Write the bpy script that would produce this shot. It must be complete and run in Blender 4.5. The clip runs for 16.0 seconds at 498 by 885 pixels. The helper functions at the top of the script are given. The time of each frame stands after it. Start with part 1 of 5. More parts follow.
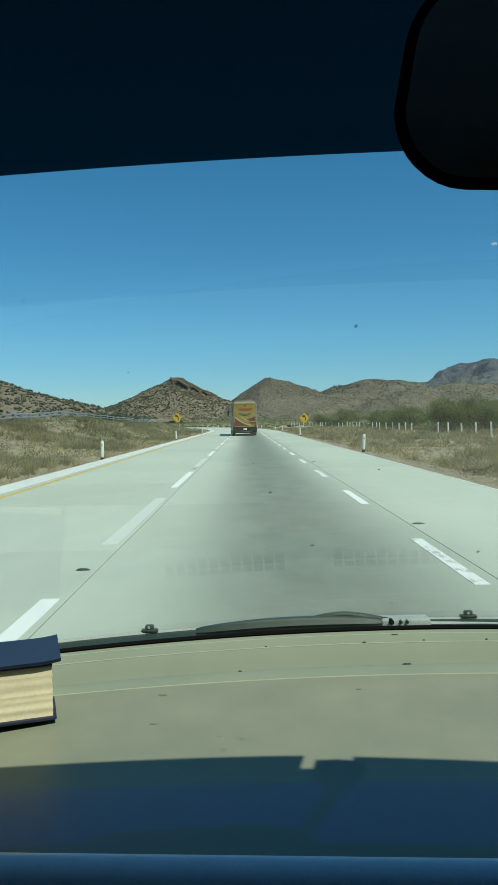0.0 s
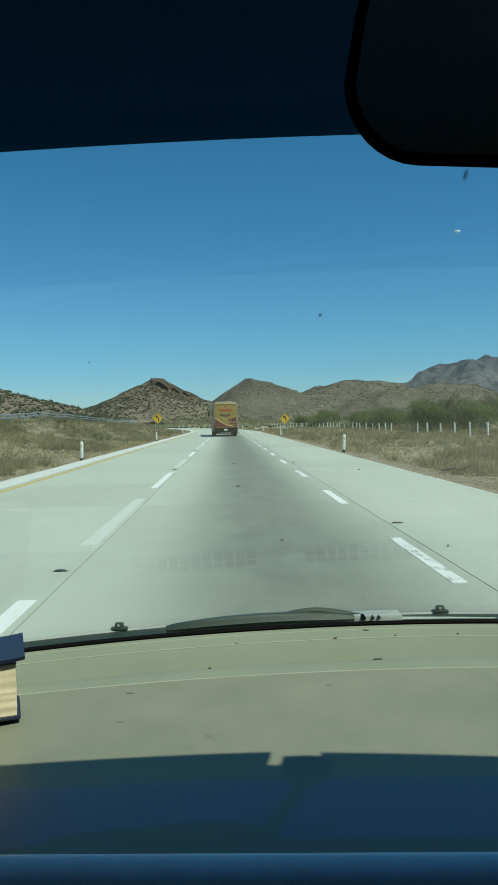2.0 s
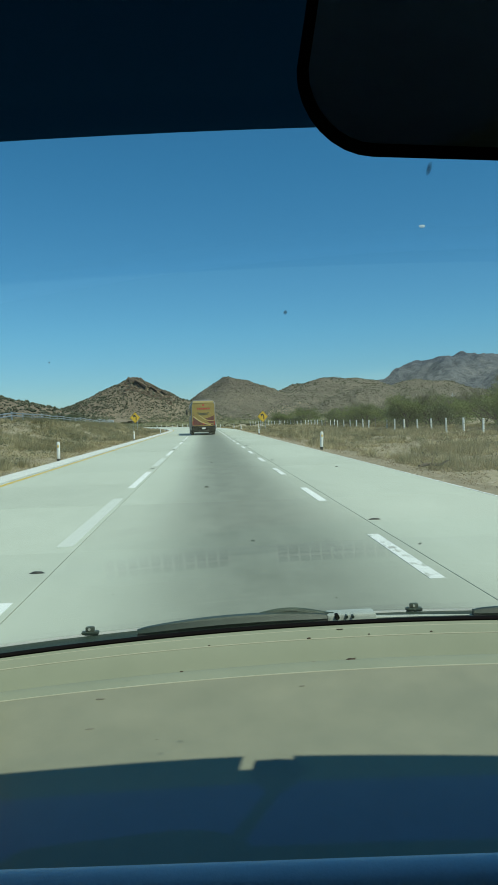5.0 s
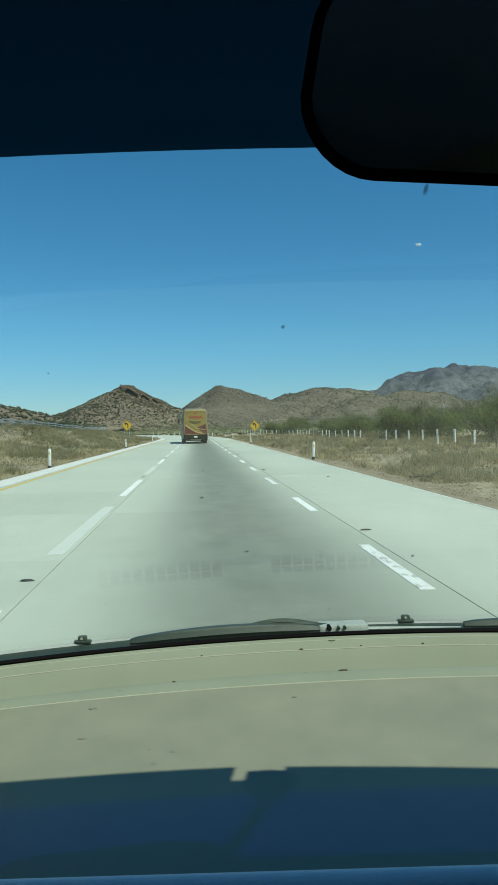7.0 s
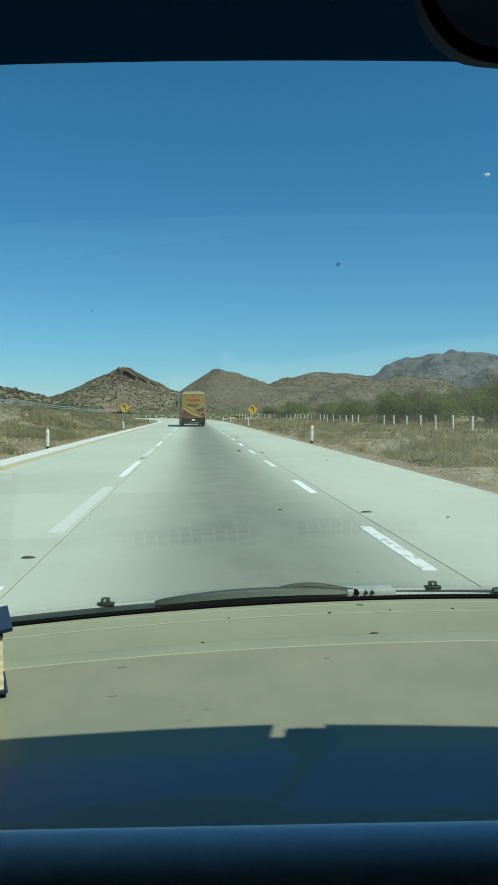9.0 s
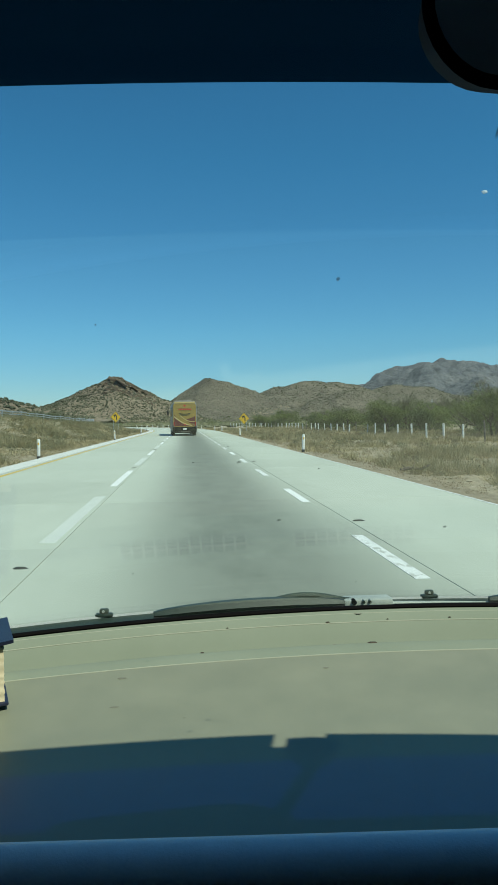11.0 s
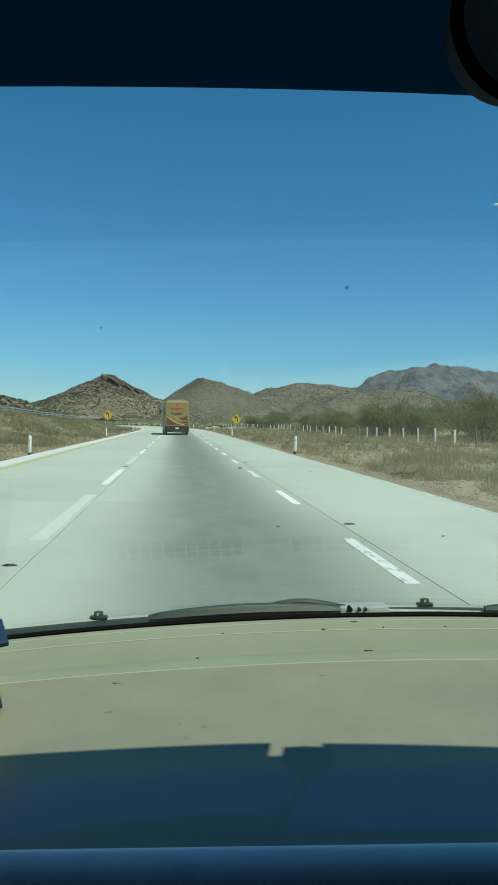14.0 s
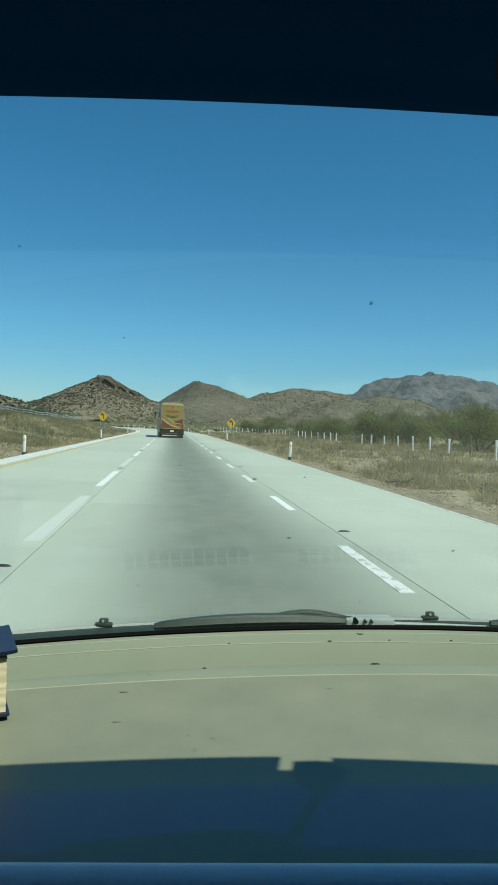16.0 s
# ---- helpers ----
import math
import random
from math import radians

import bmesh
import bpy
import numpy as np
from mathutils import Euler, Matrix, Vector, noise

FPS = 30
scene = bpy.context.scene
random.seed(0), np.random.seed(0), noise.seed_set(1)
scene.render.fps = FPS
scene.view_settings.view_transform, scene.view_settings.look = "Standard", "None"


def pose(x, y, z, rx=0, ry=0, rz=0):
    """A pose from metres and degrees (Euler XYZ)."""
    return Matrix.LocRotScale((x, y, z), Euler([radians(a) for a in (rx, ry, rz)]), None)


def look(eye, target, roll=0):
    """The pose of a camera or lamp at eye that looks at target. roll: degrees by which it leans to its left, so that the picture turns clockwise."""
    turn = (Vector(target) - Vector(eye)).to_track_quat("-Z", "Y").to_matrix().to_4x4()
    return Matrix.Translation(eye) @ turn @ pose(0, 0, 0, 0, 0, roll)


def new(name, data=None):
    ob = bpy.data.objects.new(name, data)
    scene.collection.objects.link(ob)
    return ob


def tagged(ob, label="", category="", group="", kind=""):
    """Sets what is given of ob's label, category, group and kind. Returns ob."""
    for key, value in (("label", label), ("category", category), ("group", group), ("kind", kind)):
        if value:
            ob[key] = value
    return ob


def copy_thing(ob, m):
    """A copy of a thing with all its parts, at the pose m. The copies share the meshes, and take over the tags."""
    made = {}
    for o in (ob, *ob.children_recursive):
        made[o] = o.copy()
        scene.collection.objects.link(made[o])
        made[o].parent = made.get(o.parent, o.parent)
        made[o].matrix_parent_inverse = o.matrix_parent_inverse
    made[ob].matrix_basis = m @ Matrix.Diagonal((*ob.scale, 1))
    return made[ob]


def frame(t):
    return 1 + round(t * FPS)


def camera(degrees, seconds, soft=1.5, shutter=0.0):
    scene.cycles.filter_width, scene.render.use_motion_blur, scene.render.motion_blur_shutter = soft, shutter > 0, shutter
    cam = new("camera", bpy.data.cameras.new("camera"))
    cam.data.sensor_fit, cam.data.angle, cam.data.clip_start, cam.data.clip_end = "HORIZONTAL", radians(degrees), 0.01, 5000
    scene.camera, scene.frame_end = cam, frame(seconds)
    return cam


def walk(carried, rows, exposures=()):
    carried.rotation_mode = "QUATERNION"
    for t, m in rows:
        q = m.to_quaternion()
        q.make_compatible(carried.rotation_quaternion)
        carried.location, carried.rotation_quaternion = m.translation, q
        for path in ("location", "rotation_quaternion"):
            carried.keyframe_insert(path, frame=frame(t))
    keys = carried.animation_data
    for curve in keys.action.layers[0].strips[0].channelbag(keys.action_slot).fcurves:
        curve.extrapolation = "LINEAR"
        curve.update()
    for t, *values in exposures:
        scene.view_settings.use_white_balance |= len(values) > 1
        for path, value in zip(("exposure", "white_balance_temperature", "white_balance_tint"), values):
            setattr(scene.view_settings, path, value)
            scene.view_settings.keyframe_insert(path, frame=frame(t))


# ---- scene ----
cam = camera(38.0, 16.0, soft=1.1)
# t, x, y, z, yaw, pitch, roll: a phone held in the cabin
PATH = [
    (0, -0.1026, -0.0243, 1.4050, -0.237, -1.616, 1.086),
    (0.5, -0.0879, 0.0033, 1.3405, -1.816, -3.008, 2.478),
    (1, -0.1348, 0.0009, 1.3688, -1.113, -2.152, 1.084),
    (1.5, -0.1046, -0.0106, 1.3909, -1.508, -1.487, 1.236),
    (2, -0.0831, -0.0116, 1.3932, -1.754, -1.586, 1.175),
    (2.5, -0.0789, 0.0020, 1.4026, -1.861, -1.840, 1.116),
    (3, -0.0910, 0.0096, 1.3791, -2.399, -2.349, 0.744),
    (3.5, -0.0480, -0.0113, 1.3870, -2.765, -1.693, 1.317),
    (4, -0.0879, 0.0043, 1.3961, -2.786, -2.086, 0.955),
    (4.5, -0.0811, 0.0159, 1.3673, -3.566, -2.613, 1.137),
    (4.7, -0.0682, 0.0037, 1.3948, -3.489, -1.801, 1.803),
    (6.8, -0.0737, 0.0030, 1.3920, -3.831, -1.722, 1.412),
    (7, -0.0743, -0.0046, 1.3986, -4.127, -1.073, 1.133),
    (7.5, -0.1015, 0.0057, 1.4046, -4.089, -1.272, 0.709),
    (8, -0.1134, 0.0043, 1.3976, -3.840, -1.102, 0.884),
    (8.5, -0.1207, 0.0173, 1.3754, -4.335, -1.801, 0.973),
    (9, -0.1303, 0.0291, 1.3545, -4.334, -2.339, 0.457),
    (9.2, -0.1197, 0.0269, 1.3481, -4.894, -2.344, 0.802),
    (11.3, -0.1440, 0.0177, 1.3644, -5.026, -1.236, 0.671),
    (11.5, -0.1253, 0.0073, 1.3792, -5.200, -0.808, 1.443),
    (12, -0.1526, 0.0107, 1.3694, -4.654, -0.783, 0.535),
    (12.5, -0.1387, 0.0210, 1.3691, -4.754, -1.330, 0.180),
    (13, -0.1595, 0.0228, 1.3601, -5.176, -1.383, 0.067),
    (13.5, -0.1395, 0.0273, 1.3614, -5.739, -1.497, 0.295),
    (14, -0.1559, 0.0273, 1.3654, -5.650, -1.580, -0.604),
    (14.5, -0.1609, 0.0272, 1.3682, -7.014, -1.328, -1.314),
    (15, -0.1450, 0.0337, 1.3632, -6.830, -1.607, -0.739),
    (15.5, -0.1398, 0.0203, 1.3704, -7.034, -1.167, -0.928),
    (16, -0.1841, 0.0326, 1.3741, -6.059, -1.224, -1.911),
]
walk(cam, [(t, pose(x, y, z, 90 + pitch, roll, yaw)) for t, x, y, z, yaw, pitch, roll in PATH],
     exposures=((0.0, 0.22, 6700, 2), (1.0, 0.17, 6700, 2), (1.5, 0.11, 6700, 2), (2.0, 0.13, 6700, 2), (3.0, 0.24, 6700, 2), (4.0, 0.18, 6700, 2), (4.6, 0.13, 6700, 2), (7.0, 0.26, 6700, 2), (9.0, 0.25, 6700, 2), (13.0, 0.22, 6700, 2), (16.0, 0.27, 6700, 2)))

# ---- light ----
SUN = Vector((0.43, -0.45, 1.0)).normalized()
world = bpy.data.worlds.new("sky")
scene.world = world
world.use_nodes = True
sky = world.node_tree.nodes.new("ShaderNodeTexSky")
sky.sky_type, sky.sun_disc = "NISHITA", False
sky.sun_elevation = math.asin(SUN.z)
sky.sun_rotation = math.atan2(SUN.x, SUN.y)
sky.altitude, sky.air_density, sky.dust_density, sky.ozone_density = 400, 1.0, 0.0, 3.5
back = world.node_tree.nodes["Background"]
back.inputs[1].default_value = 0.10
tint = world.node_tree.nodes.new("ShaderNodeMix")
tint.data_type, tint.blend_type = "RGBA", "MULTIPLY"
tint.inputs[0].default_value = 1.0
# paler and hazier towards the horizon
height = world.node_tree.nodes.new("ShaderNodeSeparateXYZ")
world.node_tree.links.new(world.node_tree.nodes.new("ShaderNodeTexCoord").outputs["Generated"], height.inputs[0])
haze = world.node_tree.nodes.new("ShaderNodeValToRGB")
haze.color_ramp.elements[0].position, haze.color_ramp.elements[0].color = 0.0, (0.60, 0.76, 1.08, 1)
haze.color_ramp.elements[1].position, haze.color_ramp.elements[1].color = 0.34, (0.43, 0.985, 1.25, 1)
mid_haze = haze.color_ramp.elements.new(0.12)
mid_haze.color = (0.545, 0.925, 1.19, 1)
world.node_tree.links.new(height.outputs["Z"], haze.inputs[0])
world.node_tree.links.new(haze.outputs[0], tint.inputs[7])
world.node_tree.links.new(sky.outputs[0], tint.inputs[6])
world.node_tree.links.new(tint.outputs[2], back.inputs[0])
sun = new("sun", bpy.data.lights.new("sun", "SUN"))
sun.data.energy, sun.data.angle, sun.data.color = 4.0, radians(0.53), (1.0, 0.95, 0.87)
sun.matrix_world = look(SUN * 50, (0, 0, 0))
scene.view_settings.exposure = 0.0


# ---- materials ----
def shader(name):
    m = bpy.data.materials.new(name)
    m.use_nodes = True
    t = m.node_tree
    return m, t, t.nodes["Principled BSDF"]


def ramp(t, fac, stops):
    r = t.nodes.new("ShaderNodeValToRGB")
    e = r.color_ramp.elements
    while len(e) < len(stops):
        e.new(0.5)
    for k, (p, c) in zip(e, stops):
        k.position, k.color = p, (*c, 1) if len(c) == 3 else c
    t.links.new(fac, r.inputs[0])
    return r.outputs[0]


def noise_tex(t, scale, detail=4, rough=0.55, world_space=False, stretch=None):
    n = t.nodes.new("ShaderNodeTexNoise")
    n.inputs["Scale"].default_value, n.inputs["Detail"].default_value, n.inputs["Roughness"].default_value = scale, detail, rough
    if world_space:
        src = t.nodes.new("ShaderNodeNewGeometry").outputs["Position"]
    else:
        src = t.nodes.new("ShaderNodeTexCoord").outputs["Object"]
    if stretch:
        mp = t.nodes.new("ShaderNodeMapping")
        mp.inputs["Scale"].default_value = stretch
        t.links.new(src, mp.inputs[0])
        src = mp.outputs[0]
    t.links.new(src, n.inputs["Vector"])
    return n.outputs["Fac"]


def mixed(t, fac, a, b, mode="MIX"):
    m = t.nodes.new("ShaderNodeMix")
    m.data_type, m.blend_type = "RGBA", mode
    for v, i in ((fac, 0), (a, 6), (b, 7)):
        if isinstance(v, (int, float)):
            m.inputs[i].default_value = v
        elif isinstance(v, tuple):
            m.inputs[i].default_value = (*v, 1)
        else:
            t.links.new(v, m.inputs[i])
    return m.outputs[2]


def bump(t, b, height, strength, dist=0.01):
    n = t.nodes.new("ShaderNodeBump")
    n.inputs["Strength"].default_value, n.inputs["Distance"].default_value = strength, dist
    t.links.new(height, n.inputs["Height"])
    t.links.new(n.outputs[0], b.inputs["Normal"])


def plain(name, dark, light, scale=8.0, rough=0.6, metal=0.0, relief=0.1, grain=120.0, dist=0.002, world_space=False, spec=None):
    """A surface with large blotches and fine grain between two colours."""
    m, t, b = shader(name)
    big = noise_tex(t, scale, 5, 0.6, world_space)
    fine = noise_tex(t, grain, 3, 0.6, world_space)
    c = ramp(t, big, ((0.3, dark), (0.7, light)))
    c = mixed(t, 0.35, c, ramp(t, fine, ((0.35, dark), (0.65, light))))
    t.links.new(c, b.inputs["Base Color"])
    r = t.nodes.new("ShaderNodeMapRange")
    r.inputs[3].default_value, r.inputs[4].default_value = max(0.02, rough - 0.08), min(1, rough + 0.08)
    t.links.new(big, r.inputs[0])
    t.links.new(r.outputs[0], b.inputs["Roughness"])
    b.inputs["Metallic"].default_value = metal
    if spec is not None:
        b.inputs["Specular IOR Level"].default_value = spec
    if relief:
        bump(t, b, fine, relief, dist)
    return m


def glass_mat():
    m, t, b = shader("windscreen_glass")
    t.nodes.remove(b)
    out = t.nodes["Material Output"]
    clear, gloss, mix = (t.nodes.new("ShaderNode" + n) for n in ("BsdfTransparent", "BsdfGlossy", "MixShader"))
    clear.inputs[0].default_value = (0.90, 0.95, 0.905, 1)
    gloss.inputs["Roughness"].default_value = 0.0
    lw = t.nodes.new("ShaderNodeLayerWeight")
    lw.inputs[0].default_value = 0.5
    p = t.nodes.new("ShaderNodeMath")
    p.operation = "POWER"
    p.inputs[1].default_value = 5
    s = t.nodes.new("ShaderNodeMath")
    s.operation = "MULTIPLY_ADD"
    s.inputs[1].default_value, s.inputs[2].default_value = 0.925, 0.075
    t.links.new(lw.outputs["Facing"], p.inputs[0])
    t.links.new(p.outputs[0], s.inputs[0])
    t.links.new(s.outputs[0], mix.inputs[0])
    t.links.new(clear.outputs[0], mix.inputs[1])
    t.links.new(gloss.outputs[0], mix.inputs[2])
    t.links.new(mix.outputs[0], out.inputs[0])
    return m


def concrete_mat():
    """Pale concrete with an oily, rubbered strip down the driven lane."""
    m, t, b = shader("road_concrete")
    pos = t.nodes.new("ShaderNodeNewGeometry").outputs["Position"]
    sep = t.nodes.new("ShaderNodeSeparateXYZ")
    t.links.new(pos, sep.inputs[0])
    big = noise_tex(t, 0.35, 4, 0.6, True, (1, 0.25, 1))
    mid = noise_tex(t, 2.2, 5, 0.65, True, (1, 0.4, 1))
    fine = noise_tex(t, 90, 2, 0.6, True)
    base = ramp(t, big, ((0.3, (0.455, 0.485, 0.415)), (0.7, (0.58, 0.615, 0.53))))
    base = mixed(t, 0.4, base, ramp(t, mid, ((0.3, (0.37, 0.395, 0.335)), (0.75, (0.625, 0.66, 0.57)))))
    base = mixed(t, 0.3, base, ramp(t, fine, ((0.3, (0.315, 0.34, 0.285)), (0.7, (0.605, 0.645, 0.555)))))
    oi = t.nodes.new("ShaderNodeObjectInfo").outputs["Random"]
    base = mixed(t, 0.26, base, ramp(t, oi, ((0.0, (0.42, 0.445, 0.385)), (1.0, (0.59, 0.625, 0.54)))))

    def strip(centre, width):
        a = t.nodes.new("ShaderNodeMath")
        a.operation = "SUBTRACT"
        a.inputs[1].default_value = centre
        t.links.new(sep.outputs[0], a.inputs[0])
        q = t.nodes.new("ShaderNodeMath")
        q.operation = "ABSOLUTE"
        t.links.new(a.outputs[0], q.inputs[0])
        r = t.nodes.new("ShaderNodeMapRange")
        r.interpolation_type = "SMOOTHERSTEP"
        r.inputs[1].default_value, r.inputs[2].default_value = 0.0, width
        r.inputs[3].default_value, r.inputs[4].default_value = 1.0, 0.0
        t.links.new(q.outputs[0], r.inputs[0])
        return r.outputs[0]

    oil = mixed(t, strip(0.47, 1.75), (0, 0, 0), ramp(t, mid, ((0.25, (0.42, 0.42, 0.42)), (0.75, (0.84, 0.84, 0.84)))))
    base = mixed(t, oil, base, (0.110, 0.122, 0.106))
    whole = mixed(t, strip(0.70, 2.5), (0, 0, 0), (0.42, 0.42, 0.42))
    base = mixed(t, whole, base, (0.162, 0.176, 0.152))
    t.links.new(base, b.inputs["Base Color"])
    b.inputs["Roughness"].default_value = 0.9
    b.inputs["Specular IOR Level"].default_value = 0.2
    bump(t, b, fine, 0.25, 0.004)
    return m


def worn_paint(name, colour, gap=0.42, soften=0.06, grain=9):
    m, t, b = shader(name)
    n = noise_tex(t, grain, 6, 0.7, True, (1, 0.5, 1))
    c = ramp(t, n, ((gap - soften, (0.46, 0.475, 0.425)), (gap, colour)))
    t.links.new(c, b.inputs["Base Color"])
    b.inputs["Roughness"].default_value = 0.7
    bump(t, b, n, 0.2, 0.003)
    return m


def earth_mat(name, cols, scale=0.25, relief=0.3):
    m, t, b = shader(name)
    big = noise_tex(t, scale, 6, 0.62, True)
    mid = noise_tex(t, scale * 7, 6, 0.68, True)
    fine = noise_tex(t, 14, 4, 0.7, True)
    c = ramp(t, big, ((0.32, cols[0]), (0.5, cols[1]), (0.68, cols[2])))
    c = mixed(t, 0.5, c, ramp(t, mid, ((0.33, cols[3]), (0.5, cols[1]), (0.7, cols[2]))))
    c = mixed(t, 0.35, c, ramp(t, fine, ((0.3, cols[3]), (0.7, cols[2]))))
    t.links.new(c, b.inputs["Base Color"])
    b.inputs["Roughness"].default_value = 0.95
    b.inputs["Specular IOR Level"].default_value = 0.1
    bump(t, b, mid, 0.8, relief)
    return m


def leaf_mat(name, a, bcol, c, patch=0.4, size=0.9):
    m, t, b = shader(name)
    g = t.nodes.new("ShaderNodeNewGeometry").outputs["Random Per Island"]
    n = noise_tex(t, size, 4)
    col = ramp(t, g, ((0.0, a), (0.55, bcol), (1.0, c)))
    col = mixed(t, patch, col, ramp(t, n, ((0.38, a), (0.62, c))))
    t.links.new(col, b.inputs["Base Color"])
    b.inputs["Roughness"].default_value = 0.7
    b.inputs["Specular IOR Level"].default_value = 0.2
    thin = t.nodes.new("ShaderNodeBsdfTranslucent")
    t.links.new(col, thin.inputs[0])
    mix = t.nodes.new("ShaderNodeMixShader")
    mix.inputs[0].default_value = 0.35
    t.links.new(b.outputs[0], mix.inputs[1])
    t.links.new(thin.outputs[0], mix.inputs[2])
    t.links.new(mix.outputs[0], t.nodes["Material Output"].inputs[0])
    return m


GLASS = glass_mat()
CONCRETE = concrete_mat()
JOINT = plain("joint_sealant", (0.03, 0.03, 0.028), (0.07, 0.07, 0.065), 3, 0.8, world_space=True)
KERB = plain("kerb_concrete", (0.60, 0.60, 0.56), (0.76, 0.76, 0.72), 1.5, 0.85, grain=30, world_space=True)
WHITE_LINE = worn_paint("white_road_paint", (0.84, 0.85, 0.83), 0.38)
FADED_LINE = worn_paint("faded_road_paint", (0.63, 0.655, 0.60), 0.42, 0.22, 6)
YELLOW_LINE = worn_paint("yellow_road_paint", (0.62, 0.42, 0.07), 0.44)
RUBBER = plain("black_rubber", (0.010, 0.010, 0.011), (0.025, 0.025, 0.026), 20, 0.6)
WORN_LINE = worn_paint("worn_road_paint", (0.80, 0.81, 0.79), 0.47, 0.05)
GROUND = earth_mat("dry_ground", ((0.20, 0.165, 0.105), (0.35, 0.295, 0.205), (0.52, 0.445, 0.325), (0.16, 0.135, 0.08)))
GRAVEL = earth_mat("reddish_gravel", ((0.27, 0.215, 0.14), (0.42, 0.345, 0.235), (0.62, 0.525, 0.385), (0.15, 0.118, 0.075)), 1.2)
HILLROCK = earth_mat("hill_ground", ((0.145, 0.118, 0.084), (0.245, 0.196, 0.143), (0.39, 0.31, 0.23), (0.09, 0.077, 0.055)), 0.045, 2.4)
RIDGEROCK = earth_mat("ridge_ground", ((0.095, 0.088, 0.068), (0.170, 0.149, 0.118), (0.31, 0.255, 0.198), (0.046, 0.046, 0.038)), 0.03, 6)
# the blue in this rock colour is painted distance haze
FARROCK = earth_mat("hazed_mountain_rock", ((0.066, 0.083, 0.115), (0.138, 0.155, 0.186), (0.285, 0.28, 0.28), (0.028, 0.040, 0.062)), 0.009, 22)
OUTCROP = plain("red_outcrop_rock", (0.115, 0.085, 0.06), (0.27, 0.195, 0.135), 0.2, 0.95, relief=0.6, grain=1.2, dist=0.4, world_space=True)
STRAW = leaf_mat("dry_grass", (0.25, 0.195, 0.092), (0.42, 0.345, 0.185), (0.60, 0.515, 0.32), 0.65, 0.3)
OLIVEGRASS = leaf_mat("olive_dry_grass", (0.165, 0.145, 0.066), (0.30, 0.255, 0.13), (0.46, 0.40, 0.235), 0.65, 0.25)
RUST = leaf_mat("rust_brown_weeds", (0.20, 0.135, 0.075), (0.32, 0.235, 0.14), (0.46, 0.365, 0.235), 0.6, 0.35)
SAGE = leaf_mat("grey_green_scrub", (0.15, 0.155, 0.08), (0.22, 0.215, 0.12), (0.31, 0.295, 0.185))
HILLSCRUB = leaf_mat("hill_scrub", (0.062, 0.070, 0.040), (0.115, 0.121, 0.073), (0.22, 0.215, 0.15))
LEAF = leaf_mat("mesquite_leaves", (0.085, 0.115, 0.034), (0.155, 0.19, 0.06), (0.27, 0.30, 0.115))
DARKLEAF = leaf_mat("dark_green_leaves", (0.06, 0.08, 0.035), (0.09, 0.115, 0.05), (0.14, 0.165, 0.075))
BARK = plain("bark", (0.055, 0.04, 0.03), (0.12, 0.095, 0.07), 9, 0.9, relief=0.5, grain=40, dist=0.02)
TWIG = plain("grey_brown_twigs", (0.13, 0.11, 0.08), (0.22, 0.19, 0.145), 9, 0.9, relief=0.2, grain=40, dist=0.01)
PALEPOST = plain("white_post_paint", (0.66, 0.66, 0.62), (0.82, 0.82, 0.78), 6, 0.6, grain=40)
OLDWOOD = plain("grey_weathered_wood", (0.13, 0.115, 0.095), (0.26, 0.23, 0.19), 5, 0.9, relief=0.4, grain=30, dist=0.01)
WIRE = plain("rusty_wire", (0.10, 0.08, 0.06), (0.18, 0.15, 0.12), 10, 0.6, metal=0.6)
GALV = plain("galvanised_steel", (0.42, 0.45, 0.47), (0.56, 0.59, 0.61), 3, 0.45, metal=0.5, grain=25)
SIGNYELLOW = plain("sign_yellow", (0.72, 0.43, 0.015), (0.80, 0.50, 0.03), 4, 0.4, grain=30, relief=0.02)
SIGNBLACK = plain("sign_black", (0.012, 0.012, 0.012), (0.022, 0.022, 0.022), 6, 0.5, relief=0.02)
DASH = plain("beige_dashboard_vinyl", (0.166, 0.192, 0.134), (0.214, 0.240, 0.169), 11, 0.45, relief=0.25, grain=900, dist=0.0006, spec=0.6)
DASHTRIM = plain("pale_dashboard_trim", (0.177, 0.222, 0.163), (0.216, 0.263, 0.198), 5, 0.75, relief=0.25, grain=900, dist=0.0006, spec=0.12)
# base colour paled and blued to hold the sky's sheen on the edge
LIP = plain("sky_lit_dashboard_edge", (0.66, 0.73, 0.78), (0.78, 0.85, 0.90), 30, 0.24, relief=0.3, grain=300, dist=0.001)
# blue light on the lining is painted into its base colour
HEADLINER = plain("blue_lit_headliner", (0.20, 0.30, 0.46), (0.25, 0.36, 0.54), 12, 0.95, relief=0.4, grain=700, dist=0.001, spec=0.1)
BLACKPL = plain("black_plastic", (0.008, 0.008, 0.008), (0.014, 0.014, 0.013), 30, 0.85, relief=0.2, grain=500, dist=0.0005, spec=0.12)
SEAL = plain("black_seal", (0.0015, 0.0015, 0.0015), (0.003, 0.003, 0.003), 30, 0.8, spec=0.1)
WIPER = plain("grey_black_wiper", (0.020, 0.034, 0.026), (0.036, 0.056, 0.045), 25, 0.45, relief=0.04, grain=300)
SILVER = plain("silver_paint", (0.74, 0.76, 0.77), (0.82, 0.84, 0.85), 6, 0.5, metal=0.0, grain=400, relief=0.0)
MIRROR = plain("mirror_silvering", (0.78, 0.80, 0.78), (0.80, 0.82, 0.80), 3, 0.03, metal=1.0, relief=0.0)
PAGES = plain("yellowed_pages", (0.60, 0.56, 0.36), (0.76, 0.72, 0.50), 14, 0.85, grain=220)
NAVY = plain("navy_leatherette", (0.008, 0.013, 0.030), (0.016, 0.025, 0.052), 20, 0.4, relief=0.3, grain=500)
